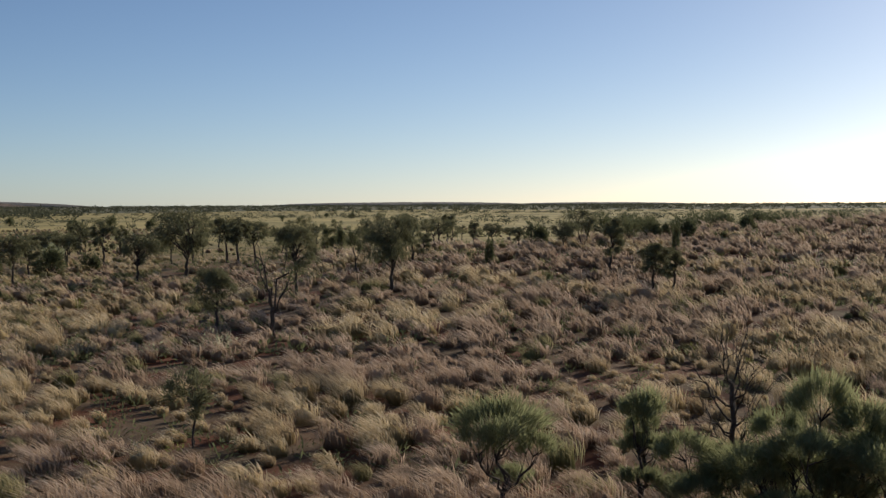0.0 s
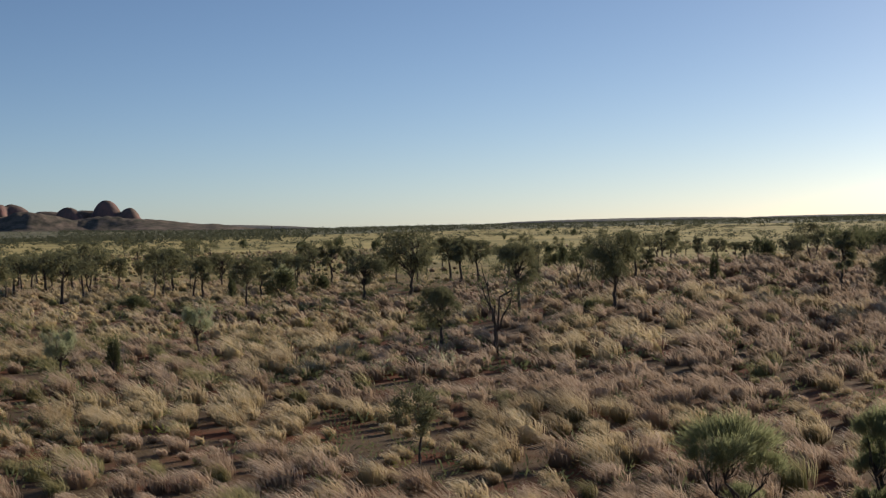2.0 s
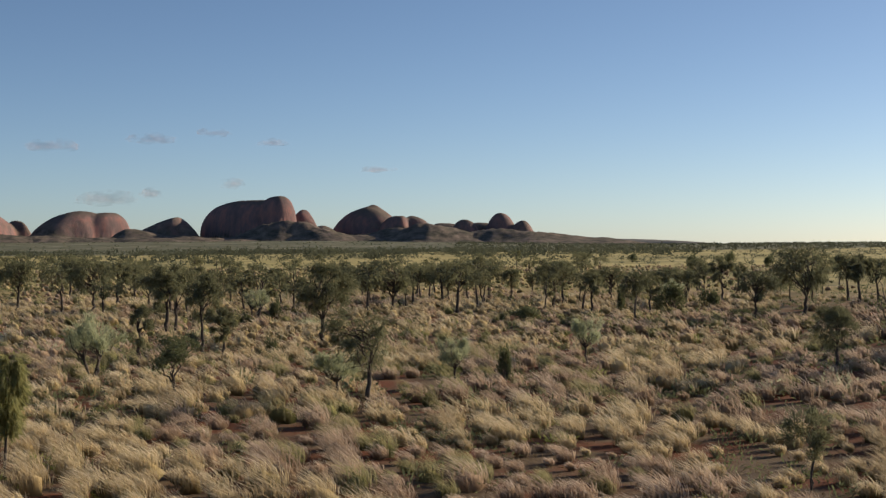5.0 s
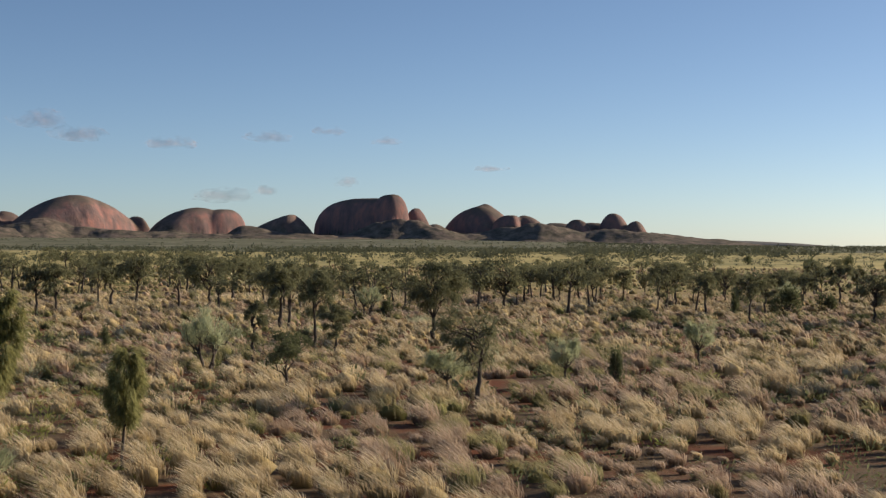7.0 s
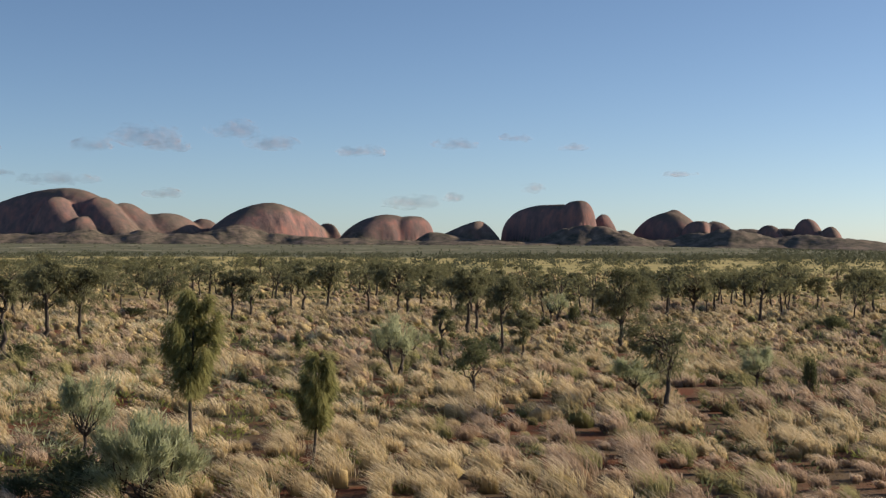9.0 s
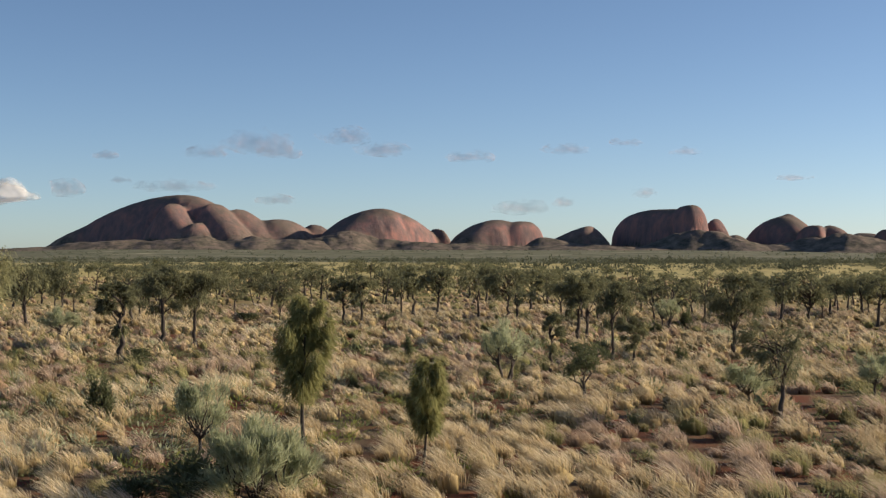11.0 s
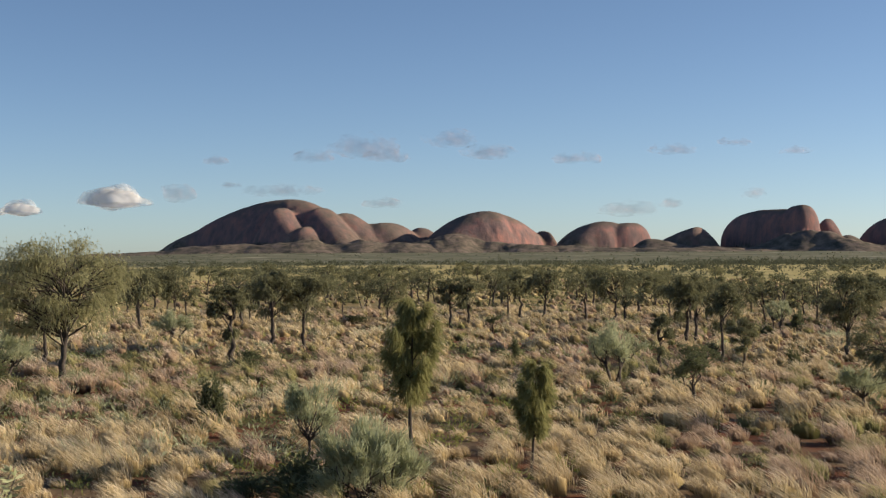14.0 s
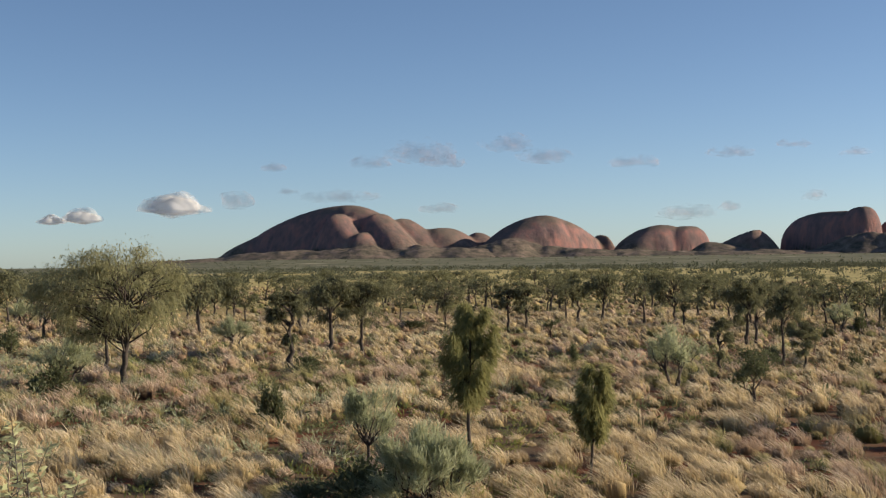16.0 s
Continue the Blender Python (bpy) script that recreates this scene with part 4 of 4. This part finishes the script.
TWO_TIER = [(0.05, 0.0, 0.84, 0.45, 0.2), (-0.12, 0.1, 0.56, 0.48, 0.15), (0.2, -0.1, 0.36, 0.4, 0.12), (-0.1, 0.1, 0.72, 0.3, 0.14)]
near_green = [p for p in PLACES_GREEN if p[1] < 30] + [(27.6, 15.2, 2.3, 2.6), (28.3, 12.5, 2.6, 2.7)]
broad = [p for p in near_green if p[3] > 0.5 * p[2]]
stand([pad_shrub("green_shrub", 51, 2.7, 2.4, UMBRELLA, 11000, LEAF_GREEN), pad_shrub("green_shrub", 52, 2.7, 2.4, LOPSIDED, 12500, LEAF_GREEN)], [(2.7, 2.7), (2.7, 2.7)],
      sorted(broad, key=lambda p: -p[1]), 6, "dark green umbrella-shaped shrub with fine upright needles", "shrub", "green shrubs at the dune foot")
stand([pad_shrub("green_shrub", 53, 3.3, 1.2, TWO_TIER, 9000, LEAF_GREEN)], [(3.3, 1.3)], [p for p in near_green if p[3] <= 0.5 * p[2]], 16,
      "narrow green shrub with leaf pads in tiers", "shrub", "green shrubs at the dune foot")
stand([bare_shrub("dead_shrub", 61, 4.0, 2.3, BARK)], [(4.0, 2.3)], PLACES_DEAD, 7, "bare dead shrub with thin dark branches", "shrub")
stand([forked_tree("forked_mulga", 71, 3.2, 2.4, LEAF_BUSH, BARK, 2600, 0.42, 0.024)], [(3.2, 2.4)], [(x, y, 1.08 * h, 1.05 * w) for x, y, h, w in PLACES_FORK if h < 4], 8,
      "dark forked mulga with a thin grey crown", "tree", "mulgas in the grass")
stand([forked_tree("forked_mulga", 72, 3.5, 3.0, LEAF_BUSH, BARK, 420)], [(3.5, 3.0)], [(x, y, h, 1.4 * w) for x, y, h, w in PLACES_FORK if h > 4], 18,
      "nearly leafless dark forked mulga with spreading limbs", "tree", "mulgas in the grass")
stand([tree_kind("small_mulga", 73, 2.7, 1.5, 14, 2600, LEAF_OAK, BARK, 0.16, low=0.42, stems=2, droop=0.0, spread=0.17, lift=0.2, fork=0.3, thick=0.02)], [(2.7, 1.5)],
      [p for p in PLACES_GREEN if p[1] > 30], 15, "small green mulga sapling with a dark stem", "tree")
stand([bush_kind("bush", 81, 2.0, 2.0, 1500, LEAF_BUSH, 0.24), bush_kind("bush", 82, 1.6, 2.2, 1400, LEAF_BUSH, 0.22), bush_kind("bush", 83, 2.4, 1.8, 1500, LEAF_BUSH, 0.26)],
      [(2.0, 2.0), (1.6, 2.2), (2.4, 1.8)], PLACES_BUSH + [(-2.5, 41.5, 1.7, 2.2), (-4.2, 42.3, 1.0, 1.5)], 9, "dense dark olive bush standing in dry grass", "shrub", "bushes on the plain")
stand([bush_kind("columnar_shrub", 91, 2.2, 0.8, 1600, LEAF_BUSH, 0.2, 8, 0.14)], [(2.2, 0.8)], PLACES_POST, 10, "narrow upright dark green shrub", "shrub", "upright shrubs in the grass")
stand([sprig_bush("leafy_bush", 95, 2.1, 1.5, 21, LEAF_PALE)], [(2.1, 1.5)], [(-3.85, 11.5, 1.66, 1.4)], 11, "pale grey-green broad-leaved bush near the viewer", "shrub")


thin = [tree_kind("far_oak", 111 + i, 5.4, 3.6, 11, 760, LEAF_OAK, BARK, 0.34, thin=0.26, fork=0.3, low=0.4 + 0.04 * i, twigs=0) for i in range(4)]
stand(thin, [(5.4, 3.6)] * 4, scattered(66, 18, 140, 230, -20, 26, 3.8, 5.8) + scattered(90, 12, 230, 430, -20, 9, 3.8, 6.2) + scattered(34, 20, 140, 330, 27, 50, 3.4, 5.2) + scattered(32, 19, 230, 430, 9, 30, 3.6, 5.5), 13, "distant desert oak in an open stand", "tree", "open oak woodland")

def behind_crest():
    rng = random.Random(44)
    got = []
    for a, b, n in ((58.7, 63.4, 17), (63.8, 66.5, 8), (55.2, 56.8, 5)):
        for i in range(n):
            az, r = radians(a + (b - a) * (i + rng.random()) / n), rng.uniform(182, 200)
            x, y = r * math.sin(az), r * math.cos(az)
            h = rng.uniform(6.2, 7.2) - float(ground_height(x, y))
            got.append((x, y, h, h * rng.uniform(0.7, 1.1)))
    return got


crest = [bush_kind("scrub_tree", 121 + i, 2.6, 2.2, 800, LEAF_BUSH, 0.22, 8, 0.22) for i in range(3)]
stand(crest, [(2.6, 2.2)] * 3, behind_crest(), 17, "dark low tree in a row behind the dune crest", "tree", "trees behind the dune")

# ---------------------------------------------------------------- grass and low growth


def spots(cell, rng, near, far, a, b, gap):
    """Places for hummocks on a jittered grid, none where the sand lies bare, each with the grass that grows there: 0 straw, 1 mauve, 2 olive."""
    g = np.arange(-far, far, cell)
    x, y = (v.ravel() for v in np.meshgrid(g, g))
    x, y = x + rng.uniform(-0.42, 0.42, len(x)) * cell, y + rng.uniform(-0.42, 0.42, len(x)) * cell
    r, az = np.hypot(x, y), np.degrees(np.arctan2(x, y))
    inside = (r > near) & (r < far) & (az > a) & (az < b)
    x, y = x[inside], y[inside]
    bare = -0.7 if near < 50 else -0.4
    keep = (rng.random(len(x)) > gap) & np.array([noise.noise((p / 3.6, q / 3.6, 1.7)) > bare for p, q in zip(x, y)])
    # the dune is covered closely
    keep |= (np.degrees(np.arctan2(x, y)) > 44) & (rng.random(len(x)) > 0.04)
    # behind the dune's crest the plain is nearly bare
    keep &= (np.hypot(x, y) < dune_crest(np.degrees(np.arctan2(x, y))) + 6) | (np.degrees(np.arctan2(x, y)) < 37) | (rng.random(len(x)) < 0.12)
    for cx, cy, cr in CLEARINGS:
        keep &= np.hypot(x - cx, (y - cy) * 0.7) > cr
    x, y = x[keep], y[keep]
    u = np.array([noise.noise((p / 11, q / 15, 9.0)) + 0.5 * noise.noise((p / 40, q / 40, 2.0)) for p, q in zip(x, y)]) + rng.normal(size=len(x)) * 0.1
    turn = np.degrees(np.arctan2(x, y))
    u += 0.03 + 0.05 * (np.hypot(x, y) < 60) + 0.33 * (1 - smooth(-9, -5, turn)) * (np.hypot(x, y) < 55) - 0.14 * smooth(35, 48, turn) + 0.14 * smooth(20, 25, turn) * (1 - smooth(33, 38, turn)) * (np.hypot(x, y) < 62) + 0.08 * (1 - smooth(22, 30, turn)) * smooth(50, 70, np.hypot(x, y))
    return x, y, np.where(u > 0.04 * smooth(55, 80, np.hypot(x, y)), 0, np.where(rng.random(len(x)) < np.where(np.hypot(x, y) > 75, 0.4, 0.3) * (1 - 0.8 * smooth(32, 44, turn)), 2, 1))


# bare red sand: east, north, radius
CLEARINGS = [(25.9, 32.7, 0.9), (-3.0, 41.2, 1.1), (29.4, 42.0, 1.4), (27.8, 38.5, 1.0), (36.5, 48.5, 1.0), (3.0, 49.5, 0.7)]
GRASSES = (("straw", GRASS_STRAW, "pale straw"), ("mauve", GRASS_MAUVE, "pinkish brown"), ("olive", GRASS_OLIVE, "olive and straw"))


def cores(x, y, z, size, sides, rng, rings):
    """The dense body of each hummock: a rough rounded dome, blown a little to one side."""
    m = len(x)
    a = np.linspace(0, 2 * np.pi, sides, endpoint=False)
    pts = []
    for rad, up in rings:
        w = rng.uniform(0.55, 1.35, (m, sides))
        px = x[:, None] + np.cos(a) * rad * w * size[:, None] - up * up * 0.34 * size[:, None]
        py = y[:, None] + np.sin(a) * rad * w * size[:, None] + up * up * 0.12 * size[:, None]
        pz = z[:, None] + up * rng.uniform(0.85, 1.15, (m, sides)) * size[:, None]
        pts.append(np.stack([px, py, pz], -1))
    v = np.stack(pts, 1).reshape(-1, 3)
    j = np.arange(sides)
    k = (j + 1) % sides
    f = np.concatenate([np.stack([i * sides + j, i * sides + k, (i + 1) * sides + k, (i + 1) * sides + j], 1) for i in range(len(rings) - 1)])
    f = (np.arange(m)[:, None, None] * (len(rings) * sides) + f[None]).reshape(-1, 4)
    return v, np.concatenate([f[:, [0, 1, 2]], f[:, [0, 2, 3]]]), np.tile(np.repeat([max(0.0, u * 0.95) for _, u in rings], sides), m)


BODY = ((0.42, -0.05), (0.5, 0.2), (0.36, 0.46), (0.06, 0.58))


def swell(x, y):
    return np.array([1 + 0.5 * noise.noise((p / 5.0, q / 5.0, 4.4)) for p, q in zip(x, y)])


def tufts(where, cell, near, far, blades, height, width, seed, sides, gap, span=(-20, 70)):
    """Wind-blown hummocks of dry grass: a dense body under loose blades with pale heads."""
    rng = np.random.default_rng(seed)
    xs, ys, sort = spots(cell, rng, near, far, *span, gap)
    for s, (kind, material, colour) in enumerate(GRASSES):
        x, y = xs[sort == s], ys[sort == s]
        m = len(x)
        size = rng.uniform(0.65, 1.4, m) * np.where(rng.random(m) < 0.25, 0.6, 1.0) * cell / 1.25 * height * swell(x, y) * (1 + 0.05 * smooth(38, 48, np.degrees(np.arctan2(x, y))))
        t = np.repeat(np.arange(m), blades)
        k = len(t)
        a, q = rng.uniform(0, 6.283, k), np.sqrt(rng.random(k))
        out = np.stack([np.cos(a), np.sin(a)], 1)
        root = np.stack([x, y], 1)[t] + out * (q * 0.36 * size[t])[:, None]
        z = ground_height(root[:, 0], root[:, 1])
        wind = np.array([-0.94, 0.34]) * 0.18
        lean = out * (q * 0.34)[:, None] + wind * rng.uniform(0.5, 1.5, k)[:, None] + rng.normal(size=(k, 2)) * 0.07
        ln = size[t] * rng.uniform(0.6, 1.0, k) * (1 - 0.42 * q ** 2)
        turn = rng.uniform(0, 6.283, k)
        side = np.stack([np.cos(turn), np.sin(turn), np.zeros(k)], 1) * (width * rng.uniform(0.35, 0.65, k))[:, None]
        base = np.column_stack([root, z])
        mid = base + np.column_stack([lean * 0.38 * ln[:, None], 0.6 * ln])
        tip = base + np.column_stack([(lean * 1.3 + wind * 1.2) * ln[:, None], 0.86 * ln])
        v = np.stack([base, mid + side, tip, mid - side], 1).reshape(-1, 3)
        o = np.arange(k)[:, None] * 4
        blade = np.concatenate([o + np.array([[0, 1, 3]]), o + np.array([[3, 1, 2]])])
        cv, cf, cu = cores(x, y, ground_height(x, y), size * (0.64 if near < 50 else 0.66), sides, rng, BODY)
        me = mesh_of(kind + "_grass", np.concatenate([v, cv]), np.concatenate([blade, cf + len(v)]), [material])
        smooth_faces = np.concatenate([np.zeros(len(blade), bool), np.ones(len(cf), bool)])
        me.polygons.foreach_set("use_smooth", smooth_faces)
        # level up the plant; low values get the foot colour with its painted shade
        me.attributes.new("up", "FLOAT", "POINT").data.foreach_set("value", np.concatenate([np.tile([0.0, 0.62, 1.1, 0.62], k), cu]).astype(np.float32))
        # old plants are darker than fresh ones, in patches
        old = np.clip(rng.uniform(0, 1, m) * 0.75 + 0.9 * (1.05 - swell(x + 40, y)), 0, 1)
        me.attributes.new("age", "FLOAT", "POINT").data.foreach_set("value", np.concatenate([np.repeat(old[t], 4), np.repeat(old, len(cv) // max(m, 1))]).astype(np.float32))
        tagged(new(kind + "_grass", me), colour + " hummocks of wind-blown dry grass " + where, "grass", kind="stuff")


tufts("in red sand", 1.45, 30, 58, 152, 0.94, 0.019, 201, 6, 0.05)
tufts("in red sand, further off", 1.6, 58, 95, 72, 0.93, 0.031, 204, 5, 0.1)
tufts("on the plain", 1.75, 95, 190, 22, 0.86, 0.055, 202, 5, 0.12)
tufts("on the far plain", 3.0, 190, 430, 3, 0.5, 0.12, 203, 4, 0.3)


def clumps(name, label, category, places, size, leaves, leaf, wide, seed):
    """Many low bushes in one mesh: a handful of broad leaves for each."""
    rng = np.random.default_rng(seed)
    p = np.asarray(places)
    t = np.repeat(np.arange(len(p)), leaves)
    k = len(t)
    s = (size * rng.uniform(0.6, 1.4, len(p)))[t]
    off = rng.normal(size=(k, 3)) * np.array([0.3, 0.3, 0.2]) * s[:, None]
    off[:, 2] = np.abs(off[:, 2]) + 0.12 * s * rng.random(k)
    root = np.column_stack([p[t], ground_height(p[t, 0], p[t, 1])]) + off
    way = off + rng.normal(size=(k, 3)) * 0.25 * s[:, None] + np.array([0, 0, 0.1]) * s[:, None]
    v, f = strips(root, way, s * rng.uniform(0.16, 0.36, k), s * wide * rng.uniform(0.7, 1.3, k), rng, 0.0)
    tagged(new(name, mesh_of(name, v, f, [leaf])), label, category, kind="stuff")


def sown(n, seed, near, far, a, b, patch, bias):
    rng = np.random.default_rng(seed)
    r = np.sqrt(rng.uniform(near ** 2, far ** 2, n))
    az = np.radians(rng.uniform(a, b, n))
    x, y = r * np.sin(az), r * np.cos(az)
    keep = np.array([noise.noise((i / patch, j / patch, seed * 0.37)) > bias for i, j in zip(x, y)])
    return np.column_stack([x, y])[keep]


LEAF_LITTER = leaf_material("dry_litter", (0.1, 0.07, 0.04), (0.2, 0.14, 0.08), (0.34, 0.25, 0.14), 0.15)
clumps("dry_litter", "dry stalks and leaf litter on the sand", "litter", sown(3600, 341, 30, 62, -20, 68, 6, -1.0), 0.42, 8, LEAF_LITTER, 0.07, 342)
clumps("low_herbs", "low grey-green herbs between the tussocks", "herbs", np.concatenate([sown(4600, 301, 29, 110, -20, 70, 5, 0.05), sown(900, 345, 48, 115, -20, -4, 6, -0.1)]), 0.7, 24, LEAF_HERB, 0.07, 302)
clumps("low_herbs", "low grey-green herbs on the plain", "herbs", sown(5600, 303, 62, 260, -20, 70, 12, 0.06), 0.9, 18, LEAF_HERB, 0.13, 304)
clumps("low_bushes", "low silvery bushes scattered among the tussocks", "bushes", np.concatenate([sown(260, 331, 50, 140, -20, 5, 9, 0.15), sown(200, 333, 60, 140, 5, 40, 9, 0.25), sown(420, 339, 50, 130, -20, -5, 8, 0.05)]), 1.0, 90, LEAF_GREY, 0.05, 332)
clumps("green_tufts", "fresh yellow-green tufts between the tussocks", "grass", np.concatenate([sown(520, 335, 42, 130, -20, 8, 7, 0.05), sown(300, 337, 32, 130, 8, 66, 7, 0.2)]), 0.75, 60, LEAF_FRESH, 0.05, 336)
clumps("far_scrub", "dark scrub and trees dotted over the far plain", "scrub", sown(2600, 305, 300, 1250, 20, 72, 120, 0.0), 2.7, 34, LEAF_FAR, 0.1, 306)
clumps("far_woods", "dark belt of far desert oak woodland", "woods", np.concatenate([sown(2600, 307, 400, 1250, -22, 9, 90, 0.15), sown(700, 317, 400, 1300, 8, 27, 90, 0.1)]), 3.8, 32, LEAF_FAR, 0.11, 308)
clumps("far_woods", "dark woodland along the horizon", "woods", sown(5600, 309, 1250, 4700, 24, 75, 200, -0.35), 5.5, 12, LEAF_FAR, 0.4, 310)
clumps("far_woods", "grey-green scrub on the slope below the range", "woods", np.concatenate([sown(1900, 311, 1120, 1600, -24, 32, 150, -0.1), sown(1500, 313, 1500, 4000, -24, 32, 150, 0.0)]), 4.6, 16, LEAF_FAR, 0.22, 312)
clumps("far_woods", "line of small dark trees at the far side of the yellow plain", "woods", np.concatenate([sown(230, 321, 980, 1130, 11, 34, 60, -0.3), sown(170, 323, 640, 940, 6, 34, 60, 0.0)]), 6.5, 34, LEAF_FAR, 0.12, 322)
